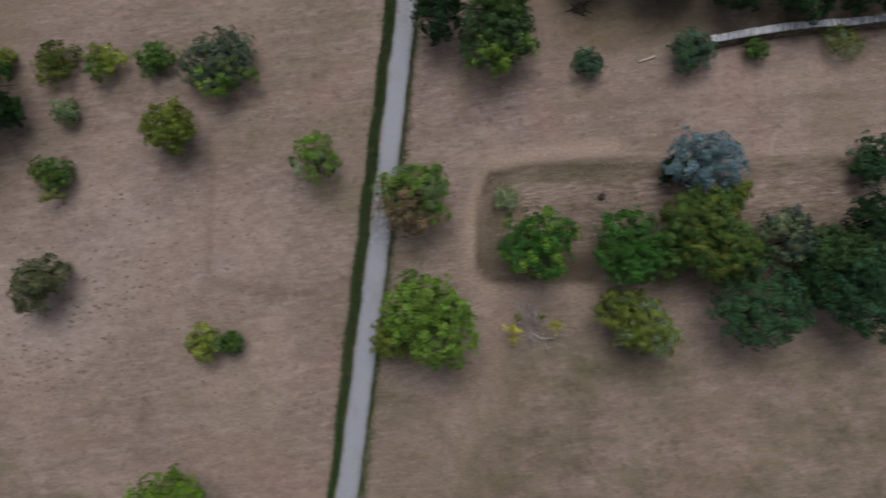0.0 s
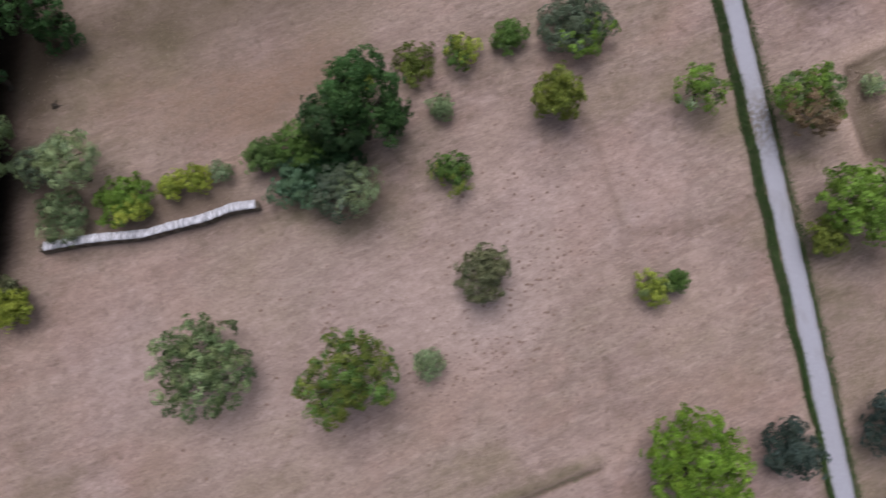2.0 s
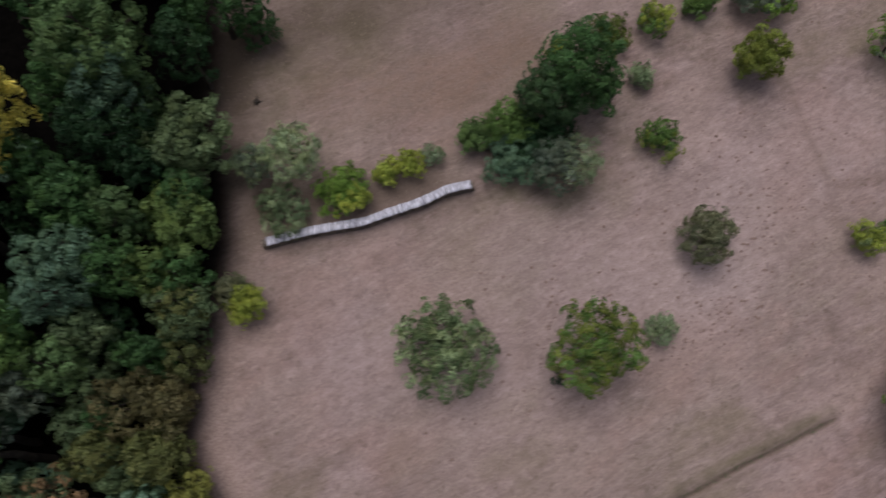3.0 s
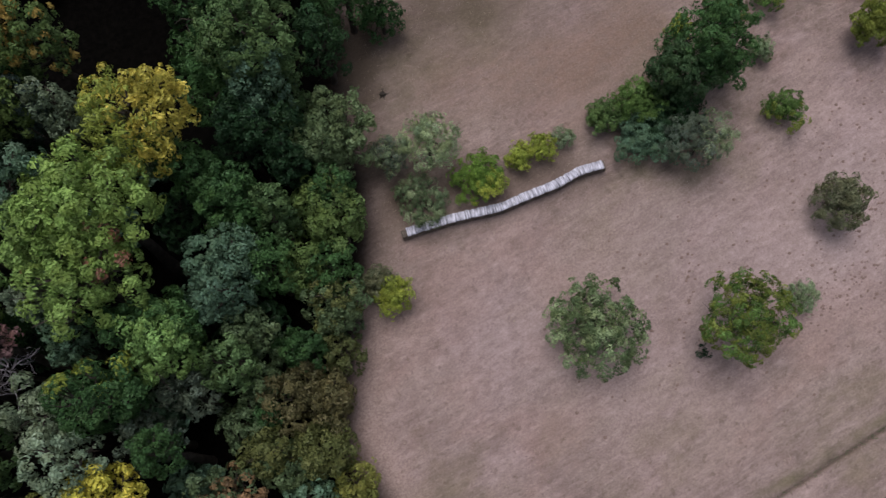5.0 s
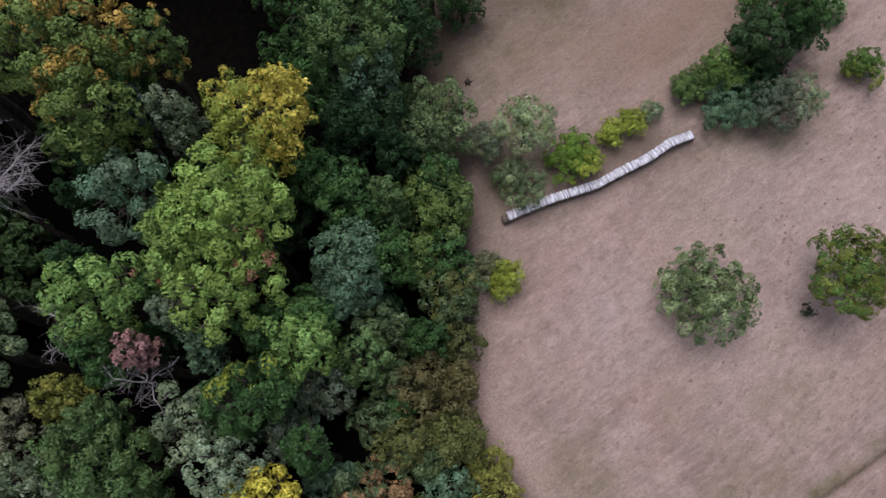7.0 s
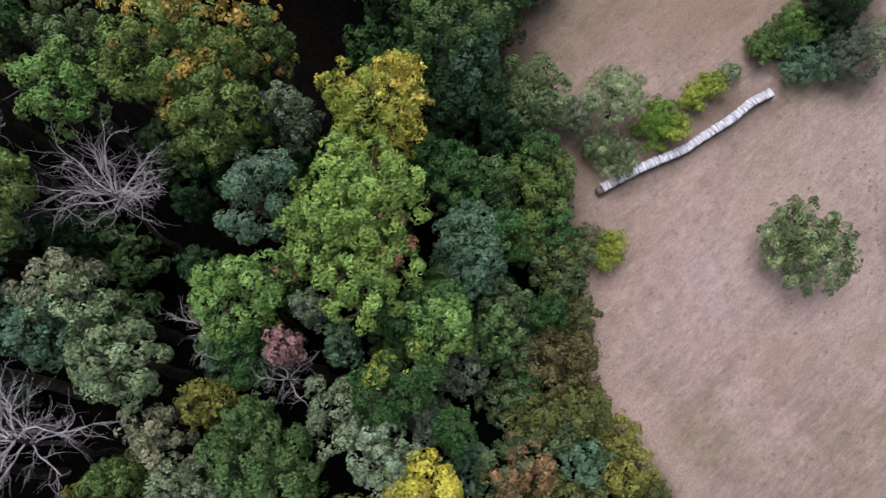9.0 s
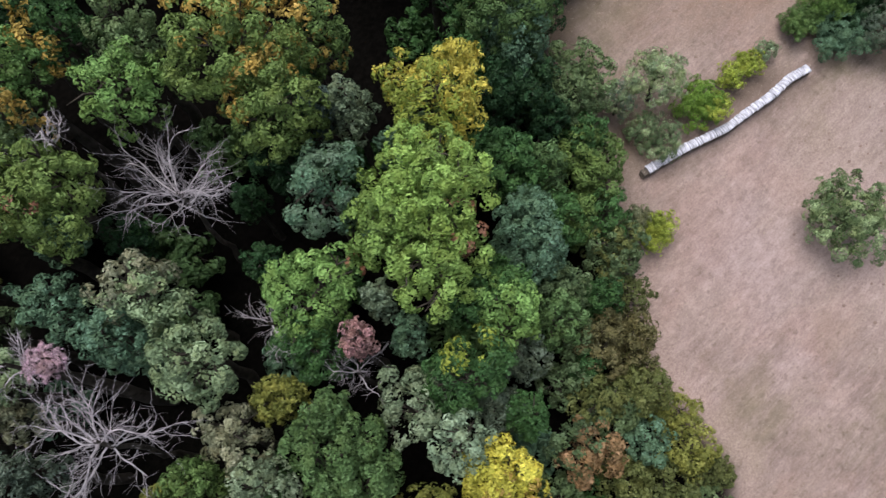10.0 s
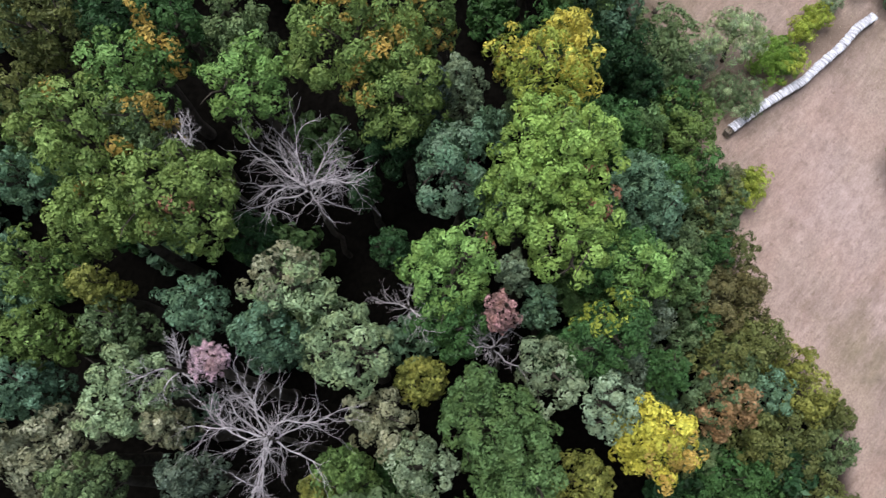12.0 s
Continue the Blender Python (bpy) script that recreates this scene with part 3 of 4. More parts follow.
# ground along the tree row darkened the same way
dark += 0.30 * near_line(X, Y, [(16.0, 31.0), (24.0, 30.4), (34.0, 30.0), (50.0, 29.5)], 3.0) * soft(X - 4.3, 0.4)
bare += 0.5 * near_line(X, Y, [(12.0, 33.4), (20.0, 34.0), (30.0, 34.4), (44.0, 33.6)], 0.5) * (0.55 + 0.45 * wave(X, Y, 3.0, 14)) + 0.35 * near_line(X, Y, [(17.0, 23.2), (30.0, 22.4), (46.0, 22.0)], 2.2)
# pale ground, partly lightened to offset the shade round the fruit trees
pale = 0.55 * near_line(X, Y, [(-84.0, 25.0), (-75.0, 18.5), (-60.0, 20.0), (-44.0, 21.0)], 7.5) * (0.75 + 0.5 * wob) + 0.4 * near_line(X, Y, [(-60.0, 27.0), (-40.0, 29.0), (-22.0, 30.0)], 6.0) * (0.7 + 0.6 * wob) - 0.3 * dark
for key, value in (("ruddy", 0.75 * ruddy), ("pale", pale), ("lush", lush), ("rough", plot), ("bare", bare), ("dark", dark), ("litter_shade", soft(into - 0.5, 0.6))):
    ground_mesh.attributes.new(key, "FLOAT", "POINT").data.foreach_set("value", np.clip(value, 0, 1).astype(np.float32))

# the concrete farm path
py = np.arange(-95.0, 112.0, 0.5)
across = np.array([-1.22, -1.18, -0.6, 0.0, 0.6, 1.18, 1.22])
PY, PA = np.meshgrid(py, across, indexing="ij")
uneven = 0.06 * np.sin(PY * 1.7 + PA) * (np.abs(PA) > 1.0)
PX = path_x(PY) + PA + uneven * np.sign(PA)
PZ = lie(PX, PY) + np.where(np.abs(PA) > 1.2, -0.06, 0.05 - 0.012 * np.abs(PA))
pi, pj = np.meshgrid(np.arange(len(py) - 1), np.arange(6), indexing="ij")
pi, pj = pi.ravel(), pj.ravel()
path_mesh = mesh_of("path", np.column_stack([PX.ravel(), PY.ravel(), PZ.ravel()]), np.stack([pi * 7 + pj, pi * 7 + pj + 1, pi * 7 + pj + 8, pi * 7 + pj + 7], 1), PATH, True)
# tree shade painted on near y 33; worn edges; darker near y 56
worn_shade = 0.9 * np.exp(-(((PY - 33.0) / 3.6) ** 2)) + 0.25 * (np.abs(PA) > 1.0) + 0.5 * np.exp(-(((PY - 56.0) / 2.5) ** 2))
path_mesh.attributes.new("worn_shade", "FLOAT", "POINT").data.foreach_set("value", np.clip(worn_shade, 0, 1).ravel().astype(np.float32))
tagged(new("path", path_mesh), "pale grey concrete farm path with dark stains and painted tree shade", "path", "", "structure")


# ---- trees and shrubs ----
# meadow west of the path
orchard_tree(-52.45, 42.69, 15.5, 5.04, 15.0, "green", "tall deep green broadleaf tree standing among shrubs", lobes=18, ragged=0.6, gap=0.72, cone=0.3, slim=0.9)
orchard_tree(-55.12, 42.43, 9.5, 3.92, 9.0, "deepgreen", "deep green tree between a tall one and a thicket", lobes=12, ragged=0.35, gap=0.55)
orchard_tree(-49.40, 42.31, 6.5, 1.77, 6.2, "deepgreen", "deep green side tree under a taller one", lobes=7, ragged=0.4)
shrub(-64.33, 42.53, 3.6, 2.11, 3.4, "bright", "light green fuzzy shrub beside a dark thicket")
shrub(-60.11, 42.15, 4.6, 2.81, 4.2, "leafgreen", "mid-green shrub at the foot of a tall tree")
# dark filler shrub, added where the thicket has only a shaded hollow
shrub(-58.18, 40.44, 3.0, 3.45, 2.8, "darkgreen", "low dark green shrub added to fill a shaded hollow in a thicket")
shrub(-61.05, 38.71, 3.2, 4.00, 3.0, "bluegreen", "dense blue-green shrub in a dark thicket")
# second dark shrub added to fill that hollow
shrub(-56.14, 39.91, 4.0, 2.57, 3.8, "darkgreen", "dark green shrub added in the shaded hollow by a tall tree")
orchard_tree(-56.03, 35.47, 6.6, 3.9, 5.4, "greygreen", "grey-green twiggy tree at the edge of a thicket", accent="sage", share=0.35, side=(0.86, -0.51), airy=True, ragged=0.4, gap=0.55, lobes=12)
orchard_tree(-51.05, 48.93, 2.2, 1.91, 2.0, "yellowgreen", "small yellowing fruit tree beside a tall one")
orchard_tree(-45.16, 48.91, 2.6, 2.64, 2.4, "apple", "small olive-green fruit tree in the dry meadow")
orchard_tree(-39.34, 48.92, 3.2, 2.18, 3.0, "yellowgreen", "small yellow-green fruit tree in the dry meadow", accent="leafgreen", share=0.3, side=(-0.71, -0.71))
orchard_tree(-33.36, 49.11, 3.0, 2.12, 2.8, "leafgreen", "small round green fruit tree in the dry meadow")
orchard_tree(-25.73, 48.40, 4.2, 4.37, 4.0, "greygreen", "broad grey-green fruit tree with a bright green shoot", accent="lime", share=0.12, side=(0.19, -0.98))
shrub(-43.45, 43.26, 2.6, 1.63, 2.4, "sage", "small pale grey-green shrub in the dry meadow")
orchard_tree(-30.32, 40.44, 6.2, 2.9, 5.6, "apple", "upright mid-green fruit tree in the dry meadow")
orchard_tree(-43.97, 35.34, 3.4, 2.57, 3.2, "leafgreen", "small bushy green fruit tree in the dry meadow", accent="yellowgreen", share=0.15, side=(-0.59, -0.81))
orchard_tree(-14.46, 36.92, 5.2, 2.9, 3.8, "lime", "light green fruit tree with an open crown", gap=0.45, ragged=0.4, accent="palegreen", share=0.2)
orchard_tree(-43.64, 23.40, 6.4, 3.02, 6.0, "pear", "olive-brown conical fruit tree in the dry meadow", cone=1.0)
shrub(-25.85, 17.28, 3.4, 2.02, 3.0, "yellowgreen", "small yellow-green fruit tree with a sparse crown", tint='sage')
shrub(-23.33, 17.55, 3.2, 1.39, 2.8, "leafgreen", "small dark green bush against a yellowing one")
orchard_tree(-75.61, 21.05, 6.9, 5.25, 5.6, "oliveg", "large uneven olive-green pear tree with gaps", accent="sage", share=0.4, lobes=13, ragged=0.95, gap=0.42)
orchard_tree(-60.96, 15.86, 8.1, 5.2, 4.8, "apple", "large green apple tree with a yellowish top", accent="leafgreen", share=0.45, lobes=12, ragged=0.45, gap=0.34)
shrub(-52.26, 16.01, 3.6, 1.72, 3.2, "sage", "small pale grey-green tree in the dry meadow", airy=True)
shrub(-64.82, 14.81, 1.5, 0.93, 1.4, "darkgreen", "small dark green bush under a fruit tree")
shrub(-34.05, 49.32, 1.4, 1.33, 1.0, "sage", "low pale weed clump in the dry meadow", airy=True)

# round the wood pile by the forest edge
orchard_tree(-84.47, 45.73, 8.2, 3.25, 6, "sage", "grey-green twiggy tree behind the wood pile", airy=True, ragged=0.55, lobes=12)
orchard_tree(-88.85, 46.53, 5, 2.43, 4, "greygreen", "slender grey-green tree near the forest edge", airy=True, tint="sage")
shrub(-80.33, 40.91, 3.6, 3.16, 3.2, "lime", "bright green shrub leaning over the wood pile", accent="yellowgreen", share=0.2, side=(0.31, -0.95))
shrub(-87.40, 41.52, 3.2, 3.1, 2.8, "oliveg", "grey-green twiggy shrub behind the wood pile", airy=True, tint="sage")
shrub(-75.09, 41.99, 2.4, 1.67, 2.2, "yellowgreen", "bright yellow-green shrub behind the wood pile")
shrub(-72.31, 42.21, 2.4, 1.74, 2.2, "yellowgreen", "bright yellow-green shrub behind the wood pile")
shrub(-69.43, 42.25, 2.2, 1.36, 2.0, "sage", "small grey-green shrub behind the wood pile", airy=True)
shrub(-94.17, 32.94, 4.6, 2.07, 4.2, "yellowgreen", "yellow-green shrub at the foot of the forest edge")
shrub(-95.35, 34.80, 4.2, 1.84, 4, "pear", "olive-green shrub at the forest edge")

# the plot and the meadow east of the path
orchard_tree(-3.00, 32.25, 7.6, 4.29, 6, "lime", "mixed green fruit tree turning red-brown, overhanging the path", accent="russet", share=0.28, side=(-0.29, -0.96), lobes=12, tint="sage", gap=0.45, ragged=0.3)
orchard_tree(-1.12, 19.12, 9, 5.44, 6.5, "lime", "broad bright green tree beside the path", lobes=15, gap=0.5)
shrub(-5.75, 17.72, 4.6, 2.14, 4, "apple", "yellow-green bush at the side of a broad tree")
orchard_tree(10.53, 26.96, 7.8, 4.30, 6, "emerald", "dense bright green round tree in the rough plot", lobes=14, accent="yellowgreen2", share=0.25)
orchard_tree(20.02, 26.66, 7.8, 4.08, 6, "emerald", "bright green tree in the rough plot", lobes=10, gap=0.55, ragged=0.3)
orchard_tree(28.25, 27.66, 9.6, 4.95, 8, "leafgreen", "tall olive-green tree in the rough plot", accent="apple", share=0.4, lobes=14, gap=0.4, ragged=0.35, slim=0.5)
orchard_tree(28.23, 35.62, 8.2, 3.92, 6, "blue", "blue-grey tree with dense rounded crown", lobes=10)
shrub(26.17, 36.15, 4, 1.59, 3.6, "darkgreen", "dark green shrub beside a blue-grey tree")
orchard_tree(20.73, 19.24, 6.8, 4.22, 5.6, "apple", "round yellow-green tree in the meadow", lobes=12, accent="palegreen", share=0.25, slim=0.5)
orchard_tree(33.31, 19.68, 8.6, 5.17, 6, "teal", "broad blue-green tree in the meadow", lobes=13, gap=0.6, ragged=0.35)
orchard_tree(37.30, 28.46, 6.5, 3.22, 5, "darkgrey", "dark grey-green tree in the rough plot", airy=True)
orchard_tree(41.64, 27.06, 5.5, 2.63, 4.5, "deepgreen", "green tree in a dense tree group")
orchard_tree(44.86, 21.45, 9.5, 4.72, 7, "teal", "large dark green tree in a dense tree group", lobes=13)
orchard_tree(46.72, 28.79, 8, 3.33, 6, "darkgreen", "dark green tree in a dense tree group", lobes=9)
orchard_tree(48.38, 36.57, 4.5, 3.02, 4.2, "teal", "blue-green bushy tree on the rough bank")
shrub(7.46, 33.41, 1.6, 1.61, 1.2, "sage", "low grey-green weeds in the rough plot", airy=True)
orchard_tree(5.62, 50.38, 7, 4.79, 6, "deepgreen", "large green tree with bright lower branches beside the path", accent="lime", share=0.15, side=(0.09, -1.00), lobes=12)
orchard_tree(-0.57, 52.89, 7.5, 3.35, 6, "darkgreen", "dark green tree overhanging the path", lobes=10)
orchard_tree(6.79, 55.40, 7.5, 3.84, 6, "leafgreen", "green tree in a group beside the path", lobes=10)
shrub(16.81, 48.72, 2.8, 1.77, 2.5, "bluegreen", "small blue-green bush in the dry meadow")
shrub(28.66, 49.76, 3.6, 2.55, 3.2, "bluegreen", "dark blue-green bush at the end of the wood pile")
shrub(36.66, 50.77, 2.2, 1.46, 2, "leafgreen", "small green bush in front of the wood pile")
shrub(46.72, 51.18, 2.6, 2.38, 2.2, "yellowolive", "yellow-green bush in front of the wood pile", airy=True)
orchard_tree(41.75, 56.46, 7, 4.20, 6, "darkgreen", "dark green tree behind the wood pile", lobes=10)
orchard_tree(25.68, 58.46, 7, 4.54, 6, "darkgreen", "dark green tree added to shade the upper meadow", lobes=10)
# three trees added beyond the upper edge of the view to shade the grass
orchard_tree(33.40, 57.46, 7, 4.21, 6, "darkgreen", "dark green tree added to shade the grass by the wood pile", lobes=9)
orchard_tree(49.53, 56.80, 7, 4.20, 6, "darkgreen", "dark green tree added to shade the grass by the wood pile", lobes=9)
orchard_tree(16.63, 59.47, 7, 4.22, 6, "green", "green tree added to shade the upper meadow", lobes=9)
orchard_tree(39.98, 23.30, 6.5, 3.35, 5.5, "darkgreen", "dark green tree in a dense tree group", lobes=9)
orchard_tree(33.25, 26.07, 6, 2.46, 5, "deepgreen", "green tree in a dense tree group", lobes=8)
orchard_tree(44.02, 25.89, 7, 3.05, 6, "deepgreen", "green tree in a dense tree group", lobes=9)
orchard_tree(24.88, 26.28, 6.5, 2.60, 5.5, "leafgreen", "green tree in the rough plot", lobes=8)
shrub(32.48, 33.73, 3.6, 1.91, 3.2, "apple", "olive-green shrub beside a blue-grey tree")

# south end of the meadow
orchard_tree(-29.00, -1.51, 9, 5.89, 7, "yellowgreen2", "broad bright yellow-green tree at the meadow's lower edge", lobes=15, gap=0.55)
orchard_tree(-17.48, -2.75, 6, 2.97, 5, "darkgrey", "dark grey-green tree beside the path")
orchard_tree(-5.22, -2.98, 6, 3.75, 5, "darkgrey", "dark grey-green tree in a row beside the path")
orchard_tree(1.96, -2.79, 5.5, 3.18, 4.5, "bluegreen", "blue-green tree in a row beside the path")
orchard_tree(6.79, -1.79, 5.5, 2.74, 4.5, "leafgreen", "green tree in a row beside the path")

# the forest
forest_tree(-121.44, 61.75, 26, 5.60, 10, "brightforest3", "tall oak with orange-tipped green crown", accent="amber", share=0.22, side=(0.65, 0.76), lobes=15)
forest_tree(-114.61, 60.27, 22, 2.74, 8, "olivebright", "tall green tree turning orange at its top", accent="amber", share=0.2, lobes=9)
forest_tree(-121.21, 56.92, 24, 4.44, 10, "brightforest3", "tall green tree turning orange at its top", accent="amber", share=0.18, side=(0.05, 1.00), lobes=12)
forest_tree(-109.65, 51.41, 23, 5.07, 9, "gold", "golden-yellow autumn tree with a ragged crown", accent="yellowgreen", share=0.4, side=(-0.99, -0.14), lobes=13, ragged=0.55, airy=True)
forest_tree(-115.65, 54.74, 20, 2.17, 8, "pale2", "small pale grey-green tree between tall ones", lobes=7)
forest_tree(-99.57, 51.33, 15, 3.72, 9, "darkgreen", "dark green tree at the forest edge", lobes=11)
forest_tree(-94.63, 48.33, 11, 3.02, 8, "oliveg", "dull grey-green tree at the forest edge", lobes=9)
forest_tree(-121.93, 49.40, 22.5, 3.95, 8, "bluegreen", "round blue-green oak crown", lobes=12, tint='pale')
forest_tree(-122.73, 56.67, 17, 3.16, 8, "darkgreen", "dark green tree in the shade of taller ones", lobes=8)
forest_tree(-114.51, 43.78, 24, 5.6, 9, "brightforest", "large bright yellow-green maple crown", accent="rust", share=0.012, side=(-0.15, -0.99), lobes=18)
forest_tree(-117.70, 38.88, 23, 4.7, 9, "brightforest", "bright green maple with a few red leaves", accent="rust", share=0.012, side=(0.93, 0.36), lobes=14)
forest_tree(-119.92, 43.50, 23, 3.2, 8, "brightforest", "bright yellow-green tree crown", lobes=9)
forest_tree(-127.63, 43.35, 23, 4.21, 9, "brightforest2", "bright green tree crown with a withered patch", accent="rust", share=0.012, side=(0.95, -0.31), lobes=14)
forest_tree(-130.31, 40.17, 19, 3.22, 9, "green", "green tree with a loose crown", lobes=9)
forest_tree(-123.35, 39.89, 19, 1.52, 6, "pale2", "small pale grey-green tree among bright ones", lobes=6)
forest_tree(-126.75, 37.45, 19.8, 1.57, 5, "rustpink", "withered red-brown tree crown", lobes=6)
forest_tree(-123.02, 36.66, 16, 1.81, 7, "bluegreen", "small blue-green tree in the shade", lobes=6)
forest_tree(-105.60, 43.93, 15, 2.78, 8, "green", "dark mid-green tree near the forest edge", lobes=9)
forest_tree(-108.76, 35.85, 17, 3.06, 8, "bluegreen", "blue-green tree near the forest edge", lobes=11)
forest_tree(-96.71, 40.86, 10, 3.16, 7, "olivebright", "leafy green tree at the forest edge", lobes=9)
forest_tree(-99.99, 33.70, 9.5, 3.14, 7, "oliveg", "olive-green tree at the forest edge", accent="olive", share=0.4, lobes=9)
forest_tree(-105.50, 30.57, 9, 2.06, 6, "green", "light green bushy tree at the forest edge", lobes=6)
forest_tree(-101.12, 28.96, 7, 2.44, 6, "olive", "olive bush at the forest edge", lobes=6)
forest_tree(-115.21, 32.62, 19, 3.54, 8, "brightforest2", "bright green tree with drooping sprays", lobes=9)
forest_tree(-120.70, 30.65, 20, 3.95, 9, "green", "green forest tree with a bright top", accent="yellowgreen", share=0.12, side=(0.59, 0.81), lobes=12)
forest_tree(-126.07, 31.31, 18, 3.72, 7, "pale2", "pale grey-green tree crown", lobes=11)
forest_tree(-120.02, 27.15, 15, 2.36, 7, "greygreen", "grey-green tree in a forest gap", lobes=7)
forest_tree(-124.69, 26.08, 20.5, 2.61, 7, "silver", "silvery pale green tree crown", lobes=9)
forest_tree(-123.66, 21.73, 20, 3.84, 8, "gold2", "bright yellow autumn tree crown", accent="amber", share=0.14, side=(-0.09, -1.00), lobes=11)
forest_tree(-118.75, 24.86, 18, 2.00, 7, "green", "green tree beside a yellow one", lobes=7)
forest_tree(-115.58, 19.32, 14, 3.36, 8, "brown", "brown-orange tree near the forest edge", accent="oliveg", share=0.4, side=(-0.20, 0.98), lobes=10)
forest_tree(-104.52, 25.22, 8, 3.27, 6, "brownolive", "brownish olive thicket at the forest edge", lobes=9)
forest_tree(-106.68, 20.99, 8, 3.24, 6, "olive", "olive-green tree at the forest edge", lobes=9)
forest_tree(-110.39, 25.67, 9, 1.80, 6, "green", "light green small tree at the forest edge", lobes=6)
forest_tree(-109.50, 28.83, 10, 2.60, 7, "oliveg", "olive-green tree at the forest edge", lobes=7)
forest_tree(-109.36, 16.41, 9, 2.59, 6, "bluegreen", "blue-green tree at the forest edge", lobes=7)
forest_tree(-106.41, 13.36, 8, 3.22, 6, "yellowolive", "yellow-olive thicket at the forest edge", lobes=9)
forest_tree(-112.03, 11.53, 9, 3.73, 7, "olive", "olive-green tree at the forest edge", lobes=10)
forest_tree(-108.42, 7.77, 8, 2.61, 6, "oliveg", "olive-green tree at the forest edge", lobes=8)
forest_tree(-119.56, 13.71, 11, 3.87, 8, "green", "green tree at the forest edge", lobes=10)
forest_tree(-112.73, 5.72, 8, 3.15, 6, "olive", "olive bush at the forest edge", lobes=8)
forest_tree(-133.43, 30.82, 21.5, 4.66, 9, "green2", "large deep green oak crown", lobes=15)
forest_tree(-134.87, 26.85, 21, 4.15, 9, "green2", "large deep green oak crown", lobes=12)
forest_tree(-132.70, 34.47, 20, 2.15, 8, "green2", "deep green tree crown", lobes=8)
forest_tree(-140.50, 32.83, 19, 2.94, 7, "pale2", "pale grey-green tree crown", lobes=10)
forest_tree(-140.42, 37.92, 17, 3.28, 6, "palebeige", "pale beige-green tree crown", lobes=9)
forest_tree(-135.54, 38.59, 16, 2.38, 6, "yellowolive", "yellow-olive tree in the shade", lobes=7, airy=True)
forest_tree(-146.34, 36.64, 15, 2.99, 7, "bright", "bright green tree in a forest gap", lobes=8, airy=True)
forest_tree(-148.68, 37.43, 15, 1.72, 6, "yellowolive", "yellow-olive tree in a forest gap", lobes=6)
forest_tree(-130.43, 23.02, 15, 3.06, 7, "yellowolive", "yellow-green tree below a golden one", lobes=7)
forest_tree(-138.46, 49.91, 24, 3.35, 8, "palegreen", "pale green oak crown", accent="palebeige", share=0.4, side=(0.33, 0.94), lobes=12)
forest_tree(-142.32, 47.99, 22, 2.97, 8, "bluegreen", "blue-green oak crown", lobes=9)
forest_tree(-138.40, 43.61, 23.5, 3.83, 9, "palegreen", "pale green oak crown with many lobes", lobes=14)
forest_tree(-145.93, 54.06, 20, 2.81, 7, "bluegreen", "blue-green tree crown", lobes=8)
forest_tree(-143.34, 66.75, 27, 4.56, 9, "brightforest3", "large bright green tree crown", accent="amber", share=0.04, lobes=14)
forest_tree(-140.33, 59.58, 26.5, 4.56, 9, "brightforest3", "bright green tree crown with red-brown patches", accent="rust", share=0.012, side=(-0.35, -0.94), lobes=14)
forest_tree(-146.20, 62.85, 25, 3.31, 9, "brightforest3", "green tree crown with withered patches", accent="rust", share=0.012, side=(0.98, -0.19), lobes=11)
forest_tree(-139.29, 64.97, 26, 2.41, 8, "oliveg", "green tree crown with orange patches", accent="amber", share=0.2, side=(0.99, 0.15), lobes=8)
forest_tree(-137.50, 69.49, 25, 3.38, 8, "brightforest2", "bright green tree crown", lobes=10)
forest_tree(-153.89, 51.90, 23, 3.31, 9, "palegreen", "grey-green oak crown", lobes=12)
forest_tree(-152.03, 56.33, 21, 2.52, 8, "oliveg", "olive-green tree crown", lobes=8)
forest_tree(-153.66, 48.63, 20, 1.65, 8, "palebeige", "small olive-beige tree crown", lobes=6)
forest_tree(-159.23, 56.47, 22, 2.54, 8, "bluegreen", "blue-green tree crown", lobes=9)
forest_tree(-154.88, 44.25, 20, 2.09, 8, "greygreen", "grey-green tree crown", lobes=8)
forest_tree(-161.12, 52.01, 23, 3.67, 9, "palebeige", "olive-grey oak crown", lobes=12)
forest_tree(-160.07, 48.42, 22, 2.39, 8, "oliveg", "olive-green tree crown", lobes=8)
forest_tree(-152.52, 62.98, 23, 2.89, 8, "olivebright", "yellow-green tree crown", accent="rust", share=0.012, lobes=9)
forest_tree(-150.38, 59.46, 21, 1.83, 7, "yellowolive", "yellow-green tree crown", lobes=7)
forest_tree(-156.33, 59.65, 22, 2.46, 8, "olivebright", "olive-green tree crown", lobes=8)
forest_tree(-132.73, 71.39, 24, 3.50, 8, "green", "green tree crown with orange sprays", accent="amber", share=0.2, side=(-0.99, -0.16), lobes=10)
forest_tree(-135.97, 75.38, 23, 3.07, 8, "darkgreen", "dark green tree crown", lobes=9)
forest_tree(-140.82, 78.11, 24, 3.71, 9, "olive", "dark olive feathery tree crown", lobes=10, airy=True)
forest_tree(-130.54, 64.77, 24, 3.95, 8, "brightforest2", "bright green tree crown", lobes=10)
forest_tree(-128.50, 68.71, 24, 3.05, 8, "oliveg", "green tree crown", lobes=9)
forest_tree(-145.44, 73.54, 24, 2.71, 8, "olive", "olive-green tree crown", lobes=8)
forest_tree(-149.82, 70.58, 22, 2.30, 8, "bluegreen", "dark blue-green tree crown", lobes=8)
forest_tree(-139.17, 57.81, 16, 2.04, 7, "darkgreen", "dark green tree in a forest gap", lobes=6)
forest_tree(-130.02, 48.93, 17, 1.78, 7, "darkgreen", "dark green tree beside a forest gap", lobes=6)

